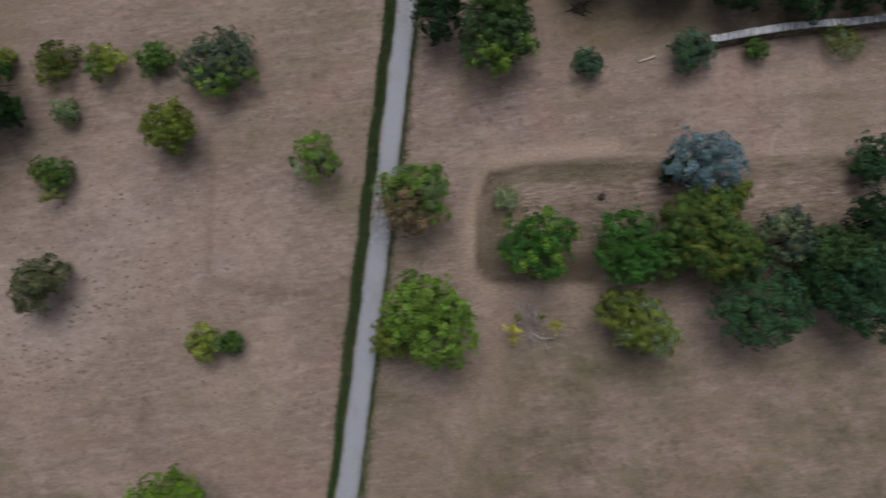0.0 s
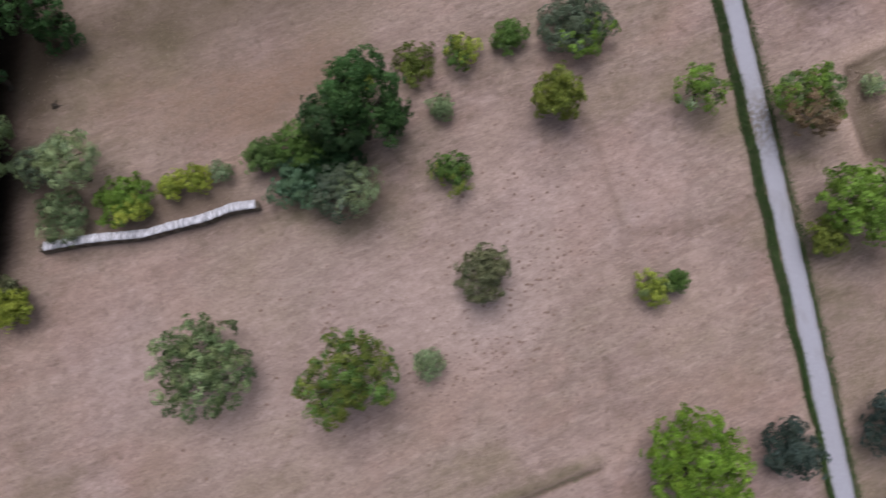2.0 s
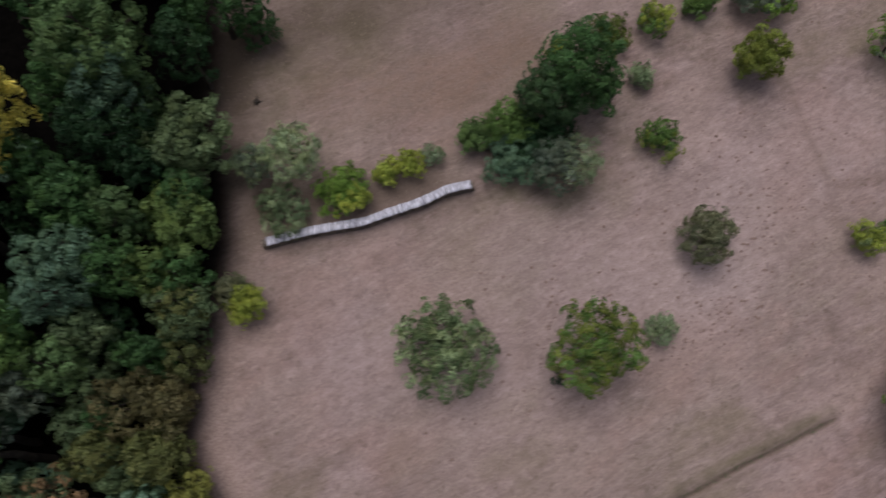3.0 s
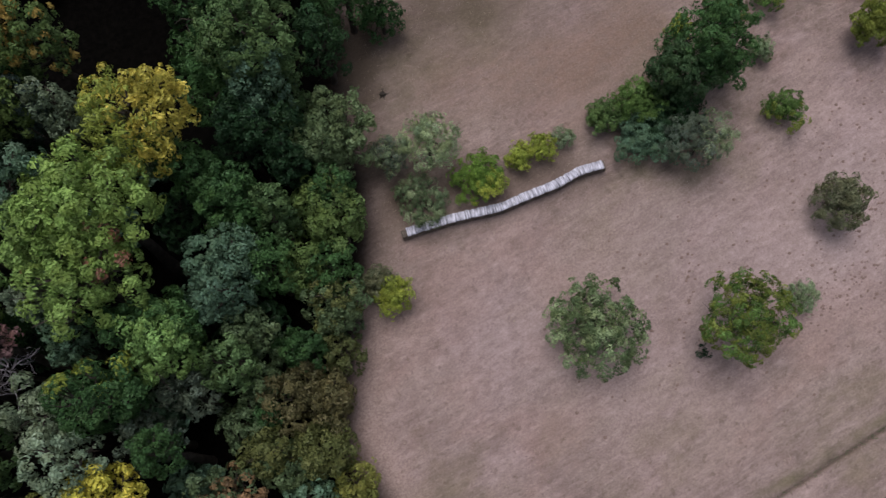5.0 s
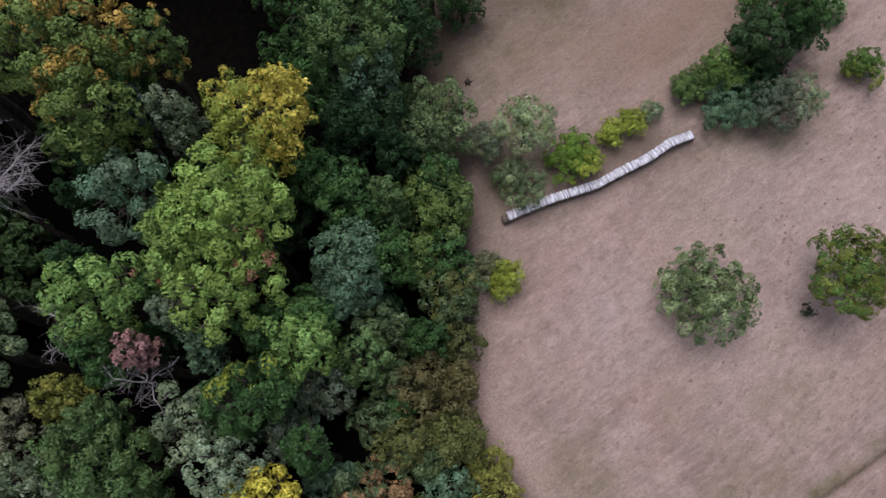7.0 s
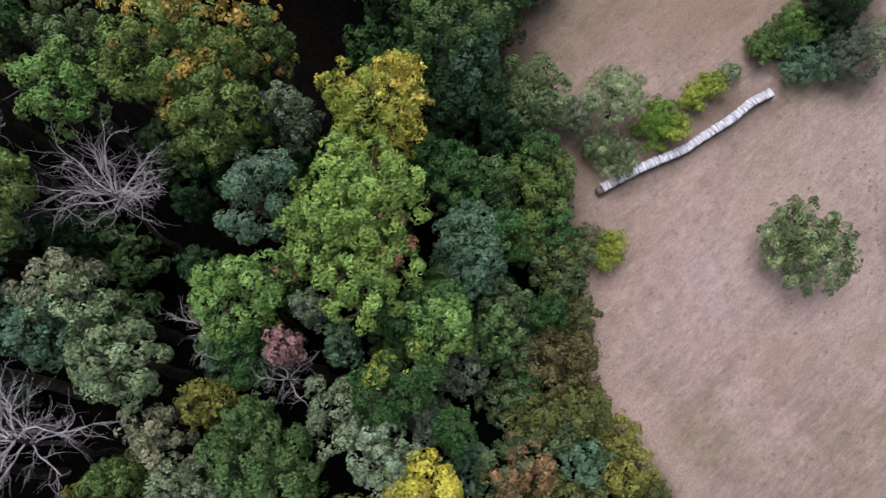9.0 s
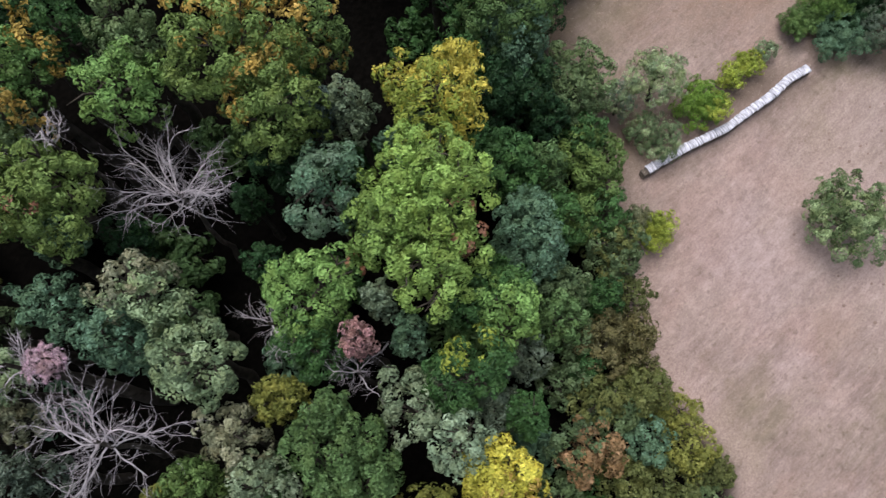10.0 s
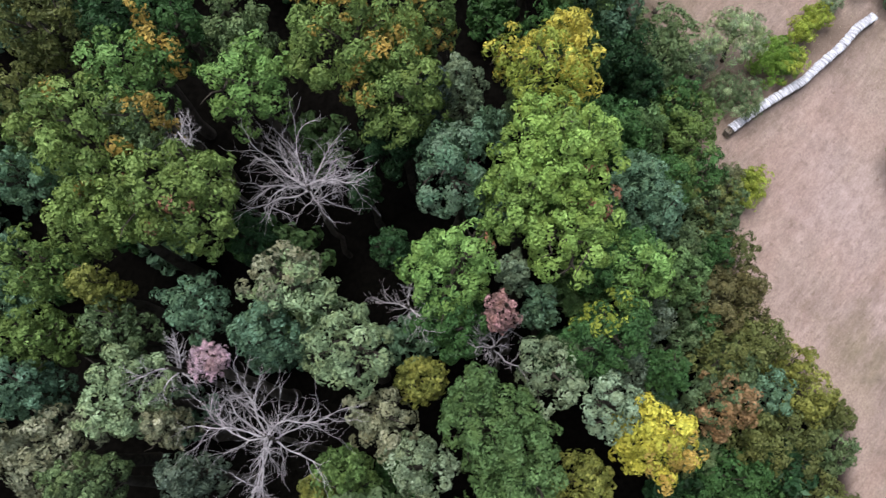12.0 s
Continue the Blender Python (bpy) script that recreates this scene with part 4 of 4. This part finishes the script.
# thicket along the forest edge
forest_tree(-110.78, 20.71, 8, 2.92, 6, "oliveg", "olive-green thicket at the forest edge", lobes=8)
forest_tree(-113.50, 14.57, 8.5, 3.15, 6, "olive", "olive-green thicket at the forest edge", lobes=8)
forest_tree(-119.74, 17.28, 11, 2.48, 7, "oliveg", "olive-green tree at the forest edge", lobes=8)
forest_tree(-104.89, 16.73, 6.5, 2.39, 5, "yellowolive", "yellow-olive thicket at the forest edge", lobes=7)
forest_tree(-116.40, 10.28, 8, 3.14, 6, "green", "green thicket at the forest edge", lobes=8)
forest_tree(-105.59, 9.89, 6, 2.09, 5, "olive", "olive thicket at the forest edge", lobes=7, airy=True)
forest_tree(-112.97, 25.98, 9, 2.60, 6, "oliveg", "olive-green thicket at the forest edge", lobes=8)
forest_tree(-105.78, 27.78, 8, 2.38, 6, "brownolive", "brownish thicket at the forest edge", lobes=7)
forest_tree(-99.15, 36.50, 9.5, 2.70, 7, "green", "green tree at the forest edge", lobes=8)
forest_tree(-96.42, 44.17, 10, 2.72, 7, "green", "green tree at the forest edge", lobes=8)
forest_tree(-98.81, 47.33, 12, 2.36, 8, "darkgreen", "dark green tree at the forest edge", lobes=7)
forest_tree(-106.42, 40.27, 15, 2.21, 8, "bluegreen", "blue-green tree near the forest edge", lobes=7)
forest_tree(-117.07, 35.44, 19, 2.27, 8, "green", "green tree beside a bright maple", lobes=7)
forest_tree(-119.49, 59.27, 22, 2.97, 9, "green", "green tree in the dense forest", lobes=8)
forest_tree(-128.14, 55.93, 14, 1.62, 7, "darkgreen", "dark green tree in a forest gap", lobes=6)

# trees between the forest's middle and its edge
forest_tree(-105.20, 45.90, 15, 3.03, 9, "green", "mid-green tree near the forest edge", lobes=9)
forest_tree(-108.83, 37.96, 17, 3.41, 9, "bluegreen", "blue-green oak near the forest edge", lobes=9)
forest_tree(-104.67, 38.08, 13, 2.78, 8, "green", "mid-green tree near the forest edge", lobes=9)
forest_tree(-102.39, 43.23, 12, 2.71, 8, "green2", "deep green tree near the forest edge", lobes=9)
forest_tree(-108.01, 32.49, 13, 2.74, 8, "oliveg", "olive-green tree near the forest edge", lobes=9)
forest_tree(-110.90, 30.42, 15, 2.90, 8, "green2", "deep green tree near the forest edge", lobes=9)
forest_tree(-113.41, 34.76, 18, 2.78, 8, "green", "green tree near the forest edge", lobes=9)
forest_tree(-115.47, 29.74, 14, 2.39, 8, "greygreen", "grey-green tree near the forest edge", lobes=9)
forest_tree(-104.37, 30.09, 9, 2.45, 7, "green", "green bushy tree near the forest edge", lobes=9)
forest_tree(-108.53, 25.74, 10, 3.08, 7, "brownolive", "brown-olive tree near the forest edge", lobes=9)
forest_tree(-107.13, 21.28, 8, 2.85, 6, "olive", "olive-green thicket near the forest edge", lobes=9)
forest_tree(-103.80, 25.27, 7, 2.17, 5, "brownolive", "brown-olive thicket near the forest edge", lobes=9)
forest_tree(-111.34, 22.25, 11, 2.74, 7, "olive", "olive-green tree near the forest edge", lobes=9)
forest_tree(-107.81, 47.94, 16, 2.69, 8, "green", "green tree near the forest edge", lobes=9)
forest_tree(-101.92, 37.86, 10, 2.60, 7, "olivebright", "leafy green tree near the forest edge", lobes=9)
forest_tree(-97.90, 42.32, 9.5, 3.68, 7, "olivebright", "leafy bright green tree near the forest edge", lobes=9)
forest_tree(-100.25, 32.17, 8, 2.34, 6, "oliveg", "olive-green bush near the forest edge", lobes=9)
forest_tree(-93.54, 49.39, 11, 4.78, 8, "oliveg", "dull olive-green tree near the forest edge", lobes=12)
forest_tree(-96.73, 53.74, 13, 2.59, 8, "green2", "deep green tree near the forest edge", lobes=9)
forest_tree(-102.48, 50.46, 14, 2.52, 8, "darkgreen", "dark green tree near the forest edge", lobes=9)

# the forest's upper end
forest_tree(-99.39, 58.90, 18, 2.85, 9, "green", "green tree beside a golden one", lobes=9)
forest_tree(-103.70, 56.09, 15, 3.36, 9, "green", "green tree in the shade of a golden one", lobes=9)
forest_tree(-97.45, 56.78, 20, 5.01, 9, "green2", "deep green tree at the forest's edge", lobes=13)
forest_tree(-98.67, 53.46, 17, 3.55, 9, "bluegreen", "dark blue-green tree at the forest's edge", lobes=10)
forest_tree(-91.31, 58.36, 13, 3.24, 9, "darkgreen", "dark green tree at the forest's edge", lobes=9)
forest_tree(-83.59, 61.75, 8, 2.52, 7, "green", "green bush at the forest's edge", lobes=8)
forest_tree(-86.82, 63.19, 13, 4.48, 9, "green", "green tree at the forest's edge", lobes=9)
forest_tree(-101.63, 61.90, 20, 3.44, 9, "green", "green tree crown", lobes=9)
forest_tree(-118.71, 56.77, 20, 2.28, 8, "darkgrey", "grey-green tree crown", lobes=7)
forest_tree(-110.69, 51.71, 16, 2.68, 7, "oliveg", "olive-green tree in the shade", lobes=7)


# ---- dead trees in the forest ----
dead_tree(-132.3, 56.1, 22.0, 6.6, "bare grey dead tree with many forked boughs", boughs=12, lean=(0.6, 0.4))
dead_tree(-147.4, 41.9, 24.0, 5.6, "bare silver-grey dead tree with a wide fan of twigs", boughs=12, lean=(0.3, 0.2))
dead_tree(-149.6, 50.2, 22.5, 2.8, "small bare grey dead tree beside a pink one", boughs=5, depth=2)
dead_tree(-132.4, 43.6, 17.5, 3.4, "bare grey dead tree in the shade of green crowns", boughs=5, depth=2, lean=(-0.8, 0.5))
dead_tree(-128.6, 36.6, 15.5, 3.4, "bare grey dead tree in a forest gap", boughs=5, depth=2)
dead_tree(-137.5, 63.0, 24.5, 2.4, "small bare grey dead treetop between green crowns", boughs=5, depth=2)
forest_tree(-146.8, 48.2, 23.4, 1.4, 3.0, "pink", "small withered tree with a fine pinkish crown", lobes=6, airy=True, size=0.24, slim=0.35)


# ---- the sparse yellow bush in the meadow ----
def yellow_bush(x, y):
    rng = np.random.default_rng(77)
    base = new("bush")
    base.location = (x, y, float(lie(x, y)) - 0.05)
    tagged(base, "nearly bare bush with two clusters of yellow leaves", "shrub")
    for az, rise, long in ((0.2, 0.9, 3.0), (2.9, 1.0, 3.0), (1.6, 0.9, 2.6), (4.4, 1.2, 2.2), (5.6, 1.0, 2.8)):
        out = []
        branching(rng, (0, 0, 0), (math.cos(az), math.sin(az), rise), long, 0.075, 2, out, 0.5)
        v, f = joined(out)
        child("limb", mesh_of("limb", v, f, DEAD_BARK, True), base)
    for cx, cy, cz, r, c in ((2.2, -0.1, 2.6, 0.62, "gold2"), (-2.2, -0.5, 2.4, 0.66, "gold2"), (-2.1, -1.4, 1.8, 0.55, "gold"), (-1.7, 0.9, 2.2, 0.42, "yellowolive"), (0.9, 1.0, 2.4, 0.4, "yellowolive")):
        at = np.array([[cx, cy, cz]]) + rng.normal(0, r * 0.55, (14, 3))
        v, f = spray_leaves(rng, at, unit(rng.normal(size=(14, 3)) + np.array([0, 0, 0.5])), np.full(14, r * 0.5), 0.17, 0.9, rng.random(14))
        child("foliage", shaded(mesh_of("foliage", v, f, leaf_material(c))), base, "yellow autumn leaves")
    return base


yellow_bush(9.9, 19.2)


# ---- covered wood piles ----
def wood_pile(label, points, high, wide, seed):
    rng = np.random.default_rng(seed)
    points = np.asarray(points, float)
    step = np.r_[0, np.cumsum(np.hypot(*np.diff(points, axis=0).T))]
    n = int(step[-1] / 0.09)
    s = np.linspace(0, step[-1], n)
    cx, cy = np.interp(s, step, points[:, 0]), np.interp(s, step, points[:, 1])
    smooth = np.ones(15) / 15
    cx = np.convolve(np.pad(cx, 7, "edge"), smooth, "valid")
    cy = np.convolve(np.pad(cy, 7, "edge"), smooth, "valid")
    tx, ty = np.gradient(cx), np.gradient(cy)
    ll = np.hypot(tx, ty)
    nx, ny = -ty / ll, tx / ll
    base = new("wood_pile")
    ox, oy = points[0]
    oz = float(lie(ox, oy))
    base.location = (ox, oy, oz)
    tagged(base, label, "wood pile", "wood piles")
    # logs, lying across the pile
    pieces = []
    d = 0.17
    for row in range(int((high - 0.12) / (d * 0.88))):
        for q in np.arange(0.05 + (row % 2) * d * 0.5, step[-1] - 0.05, d):
            i = int(np.clip(q / step[-1] * (n - 1), 0, n - 1))
            rr = d * 0.5 * rng.uniform(0.8, 1.08)
            half = wide * 0.5 * rng.uniform(0.93, 1.06)
            zz = lie(cx[i], cy[i]) + 0.09 + row * d * 0.88 + rng.normal(0, 0.01) - oz
            a = np.array([cx[i] - nx[i] * half - ox, cy[i] - ny[i] * half - oy, zz])
            b = np.array([cx[i] + nx[i] * half - ox, cy[i] + ny[i] * half - oy, zz])
            v, f = tube([a, a + (b - a) * 0.01, b - (b - a) * 0.01, b], [rr * 0.05, rr, rr, rr * 0.05], 6)
            pieces.append((v, f))
    v, f = joined(pieces)
    tagged(child("firewood", mesh_of("firewood", v, f, LOG_WOOD), base, "stacked split logs"), kind="stuff")
    for i in (3, n - 4):
        foot = np.array([cx[i] - ox, cy[i] - oy, lie(cx[i], cy[i]) - oz])
        v, f = tube(bent(foot, foot + np.array([rng.normal(0, 0.12), rng.normal(0, 0.08), high + 0.45]), rng, 0.01, 4), [0.05, 0.05, 0.045, 0.03], 6)
        child("stake", mesh_of("stake", v, f, CUT_WOOD, True), base, "pale wooden end stake")
    # the sheet laid over the top, creased across and hanging over both sides
    t = np.array([-0.62, -0.56, -0.53, -0.40, -0.2, 0.0, 0.2, 0.40, 0.53, 0.56, 0.62]) * wide / 1.0
    drop = np.array([-0.13, -0.07, -0.02, 0.02, 0.05, 0.06, 0.05, 0.02, -0.02, -0.07, -0.13])
    inside = (s > 0.7) & (s < step[-1] - 0.45)
    k = np.flatnonzero(inside)
    crease = np.convolve(rng.normal(0, 1, n + 4), [0.2, 0.5, 0.9, 0.5, 0.2], "valid")[:n]
    sway = np.convolve(rng.normal(0, 1, n + 40), np.ones(41) / 41, "valid")[:n] * 0.5
    verts, run, over = [], [], []
    for i in k:
        w = 1 + 0.045 * crease[i]
        top_z = lie(cx[i], cy[i]) + high + 0.03 * crease[i] + 0.25 * sway[i] - oz
        for a, (p, q) in enumerate(zip(t, drop)):
            ragged = 1.0 + (0.25 * crease[i] if a in (0, 10) else 0.0)
            verts.append((cx[i] + nx[i] * p * w - ox, cy[i] + ny[i] * p * w - oy, top_z + q * ragged + rng.normal(0, 0.008)))
            run.append(s[i])
            over.append(p)
    m = len(t)
    ii, jj = np.meshgrid(np.arange(len(k) - 1), np.arange(m - 1), indexing="ij")
    ii, jj = ii.ravel(), jj.ravel()
    sheet = mesh_of("cover", verts, np.stack([ii * m + jj, ii * m + jj + 1, ii * m + jj + m + 1, ii * m + jj + m], 1), COVER)
    for key, value in (("run", run), ("over", over)):
        sheet.attributes.new(key, "FLOAT", "POINT").data.foreach_set("value", np.array(value, np.float32))
    ob = child("cover", sheet, base, "creased silver-white plastic sheet")
    thick = ob.modifiers.new("thickness", "SOLIDIFY")
    thick.thickness = 0.012
    return base


wood_pile("long low wood pile under a creased silver-white sheet",
          [(-91.0, 39.0), (-87.7, 38.75), (-85.0, 38.5), (-82.2, 38.05), (-79.4, 37.6), (-76.4, 37.7), (-72.6, 37.65), (-69.4, 38.05), (-66.2, 37.7)], 1.30, 0.84, 31)
wood_pile("long wood pile under a white sheet with open log front",
          [(30.6, 51.5), (34.8, 52.3), (39.8, 53.1), (44.2, 53.6), (47.5, 53.7), (51.9, 54.2), (56.0, 54.6)], 1.55, 0.85, 32)


# ---- small things on the meadow ----
def lying_log(x, y, long, r, turn, label, material):
    rng = np.random.default_rng(int(abs(x * 10)))
    a = radians(turn)
    h = np.array([math.cos(a), math.sin(a)]) * long / 2
    ends = [np.array([x - h[0], y - h[1], float(lie(x - h[0], y - h[1])) + r * 0.9]), np.array([x + h[0], y + h[1], float(lie(x + h[0], y + h[1])) + r * 0.9])]
    line = bent(ends[0], ends[1], rng, 0.006, 6)
    line = np.concatenate([line[:1] - (line[1:2] - line[:1]) * 0.01, line, line[-1:] + (line[-1:] - line[-2:-1]) * 0.01])
    v, f = tube(line, np.r_[0.005, np.full(6, r) * rng.uniform(0.88, 1.0, 6), 0.005], 8)
    return tagged(new("log", mesh_of("log", v, f, material, True)), label, "log")


lying_log(24.15, 50.1, 2.1, 0.14, 20, "pale stripped log lying in the dry grass", CUT_WOOD)


def stump(label, x, y, r, high, seed, roots):
    """A broken stump with roots or torn wood spread round it."""
    rng = np.random.default_rng(seed)
    base = new("stump")
    base.location = (x, y, float(lie(x, y)))
    tagged(base, label, "stump")
    ang = np.arange(11) * 2 * np.pi / 11
    rows = [np.column_stack([r * q * rng.uniform(0.8, 1.2, 11) * np.cos(ang), r * q * rng.uniform(0.7, 1.1, 11) * np.sin(ang), np.full(11, z) + rng.normal(0, 0.05, 11) * (z > 0)])
            for q, z in ((1.15, -0.1), (0.9, high * 0.4), (0.72, high), (0.55, high * 0.92), (0.05, high * 0.7))]
    i, j = np.meshgrid(np.arange(4), np.arange(11), indexing="ij")
    i, j = i.ravel(), j.ravel()
    child("trunk", mesh_of("trunk", np.concatenate(rows), np.stack([i * 11 + j, i * 11 + (j + 1) % 11, (i + 1) * 11 + (j + 1) % 11, (i + 1) * 11 + j], 1), BARK, True), base)
    for k in range(roots):
        az = k * 2 * np.pi / roots + rng.normal(0, 0.4)
        far = r * rng.uniform(1.5, 2.6)
        end = np.array([far * np.cos(az), far * np.sin(az), 0.0])
        end[2] = float(lie(x + end[0], y + end[1])) - base.location.z + 0.02
        v, f = tube(bent((0, 0, high * 0.45), end, rng, 0.07, 5), np.linspace(r * 0.30, r * 0.07, 5), 6)
        child("root", mesh_of("root", v, f, BARK, True), base)
    return base


stump("dark rotten tree stump with spread roots in the dry meadow", -86.65, 55.0, 0.34, 0.40, 41, 5)
stump("dark tree stump with torn roots beside the rough ground", 16.3, 56.3, 0.7, 0.55, 42, 6)
stump("dark tree stump in the straw of the rough plot", 18.2, 34.0, 0.40, 0.35, 43, 4)

# molehills and clods
rng = np.random.default_rng(51)
hill = np.concatenate([
    np.column_stack([rng.normal(-38, 7.5, 300), rng.normal(24, 6.0, 300)]),
    np.column_stack([rng.normal(-45, 5.5, 110), rng.normal(14.8, 1.6, 110)]),
    np.column_stack([rng.normal(-63, 4.5, 90), rng.normal(20, 4.5, 90)]),
    np.column_stack([rng.uniform(-85, 45, 160), rng.uniform(3, 58, 160)])])
hill = hill[(np.abs(hill[:, 0] - path_x(hill[:, 1])) > 2.6) & (hill[:, 0] > forest_edge(hill[:, 1]) + 3)]
ring = np.arange(7) * 2 * np.pi / 7
pieces = []
for hx, hy in hill:
    r, hz = rng.uniform(0.06, 0.21), float(lie(hx, hy))
    rows = []
    for k, (q, up) in enumerate(((1.0, -0.03), (0.72, 0.45), (0.3, 0.75), (0.03, 0.85))):
        k1 = r * q * rng.uniform(0.75, 1.25, 7)
        rows.append(np.column_stack([hx + k1 * np.cos(ring) * 1.2, hy + k1 * np.sin(ring), np.full(7, hz + r * up * 0.4)]))
    i, j = np.meshgrid(np.arange(3), np.arange(7), indexing="ij")
    i, j = i.ravel(), j.ravel()
    pieces.append((np.concatenate(rows), np.stack([i * 7 + j, i * 7 + (j + 1) % 7, (i + 1) * 7 + (j + 1) % 7, (i + 1) * 7 + j], 1)))
v, f = joined(pieces)
tagged(new("molehills", mesh_of("molehills", v, f, EARTH, True)), "small dark molehills and clods scattered over the meadow", "molehill", "", "stuff")

# grass: green verges, straw on the meadow, rough straw on the plot
n = 15000
y = rng.uniform(-14, 64, n)
x = path_x(y) - 1.22 - rng.uniform(0, 1.15, n) * np.clip(0.35 + 0.04 * y, 0.3, 1.0) - np.abs(rng.normal(0, 0.15, n)) - 0.1 * np.sin(y * 0.8)
tufts("verge_grass", "dark green grass verge along the path", "grass", x, y, rng.uniform(0.10, 0.28, n), 0.24, 4, VERGE, 61)
n = 6500
y = rng.uniform(-14, 64, n)
x = path_x(y) + 1.2 + np.abs(rng.normal(0, 0.32 + 0.15 * (np.sin(y * 0.35) > 0), n))
tufts("verge_grass", "thin green grass verge along the path", "grass", x, y, rng.uniform(0.08, 0.20, n), 0.2, 5, VERGE, 62)
n = 16000
x, y = rng.uniform(-104, 56, n), rng.uniform(-11, 64, n)
ok = (np.abs(x - path_x(y)) > 1.9) & (x > forest_edge(y) + 0.5)
x, y = x[ok], y[ok]
tufts("dry_grass", "short dry straw-coloured grass tufts on the meadow", "grass", x, y, rng.uniform(0.05, 0.13, len(x)), 0.26, 5, STRAW, 63)
n = 6500
x, y = rng.uniform(4.8, 56, n), rng.uniform(25.2, 38.2, n)
ok = (y < 37.4 + 0.02 * x) & (wave(x, y, 3.0, 8) > 0.1)
tufts("rough_grass", "long tangled straw-coloured grass on the rough plot", "grass", x[ok], y[ok], rng.uniform(0.08, 0.22, ok.sum()), 0.35, 5, ROUGH_STRAW, 64)
n = 700
t = rng.uniform(0, 1, n)
x = np.interp(t, np.linspace(0, 1, len(DITCH)), [p[0] for p in DITCH])
y = np.interp(t, np.linspace(0, 1, len(DITCH)), [p[1] for p in DITCH]) + rng.normal(0, 0.35, n)
tufts("verge_grass", "green grass along a shallow ditch", "grass", x, y, rng.uniform(0.05, 0.14, n), 0.25, 4, VERGE, 65)


# ---- lower trees in the shade between the tall ones ----
def undergrowth():
    rng = np.random.default_rng(83)
    first = list(SPOTS)
    clear = [(-110.8, 69.8, 4.0), (-133.5, 60.5, 2.5), (-128.3, 28.7, 3.5), (-114.2, 27.5, 2.5), (-162.6, 51.2, 3.5), (-129.5, 53.0, 3.6)]
    kinds = [tree("forest_tree", "tree", "forest trees", x, y, top, r, top * 0.8, c, w, 0.80, cover=0.70, lobes=8, frond=1.4)
             for x, y, top, r, c, w in ((-112.0, 36.0, 8.0, 3.0, "darkgreen", "low dark green tree in the shade of taller ones"), (-126.0, 47.0, 7.5, 2.8, "green", "low green tree in the shade of taller ones"),
                                        (-140.0, 52.0, 8.5, 3.2, "green2", "low deep green tree in the shade of taller ones"), (-120.0, 30.0, 7.0, 2.8, "bluegreen", "low blue-green tree in the shade of taller ones"))]
    spots, made = [(o.location.x, o.location.y) for o in kinds], 0
    for _ in range(5000):
        x, y = rng.uniform(-176, -90), rng.uniform(0, 100)
        if x > float(forest_edge(min(y, 90.0))) - 4.0 or any((x - a) ** 2 + (y - b) ** 2 < r * r for a, b, r in clear):
            continue
        if any((x - a) ** 2 + (y - b) ** 2 < 3.7**2 for a, b in spots) or any((x - a) ** 2 + (y - b) ** 2 < 2.0 for a, b, r in first):
            continue
        spots.append((x, y))
        copy_thing(kinds[rng.integers(4)], pose(x, y, float(lie(x, y)) - 0.1, 0, 0, rng.uniform(0, 360)))
        made += 1
        if made == 64:
            break


undergrowth()


# ---- the forest goes on to the west, beyond and below ----
def deeper_forest():
    rng = np.random.default_rng(91)
    first = list(SPOTS)
    kinds = [tree("forest_tree", "tree", "forest trees", x, y, 22.0, r, 10.0, c, w, 1.15, cover=0.70, lobes=9, frond=1.7)
             for x, y, r, c, w in ((-190.0, 60.0, 4.6, "green2", "deep green broadleaf tree in the dense forest"), (-182.0, 48.0, 4.2, "oliveg", "olive-green broadleaf tree in the dense forest"),
                                   (-198.0, 48.0, 4.8, "brightforest3", "bright green broadleaf tree in the dense forest"), (-190.0, 38.0, 4.2, "bluegreen", "blue-green broadleaf tree in the dense forest"))]
    spots, made = first + [(o.location.x, o.location.y, 4.6) for o in kinds], 0
    for _ in range(7000):
        x, y = rng.uniform(-215, -84), rng.uniform(-45, 130)
        west = x < -178 + (y - 57) * 0.74
        south = y < -1 - (x + 107) * 0.86 - 3 and x < float(forest_edge(y)) - 4
        north = y > 104 + (x + 146) * -0.72 and x < float(forest_edge(min(y, 90.0))) - 4
        if not (west or south or north) or any((x - a) ** 2 + (y - b) ** 2 < (0.8 * r + 2.9) ** 2 for a, b, r in spots):
            continue
        spots.append((x, y, 4.4))
        copy_thing(kinds[rng.integers(4)], pose(x, y, float(lie(x, y)) - 0.2, 0, 0, rng.uniform(0, 360)))
        made += 1
        if made == 170:
            break


deeper_forest()
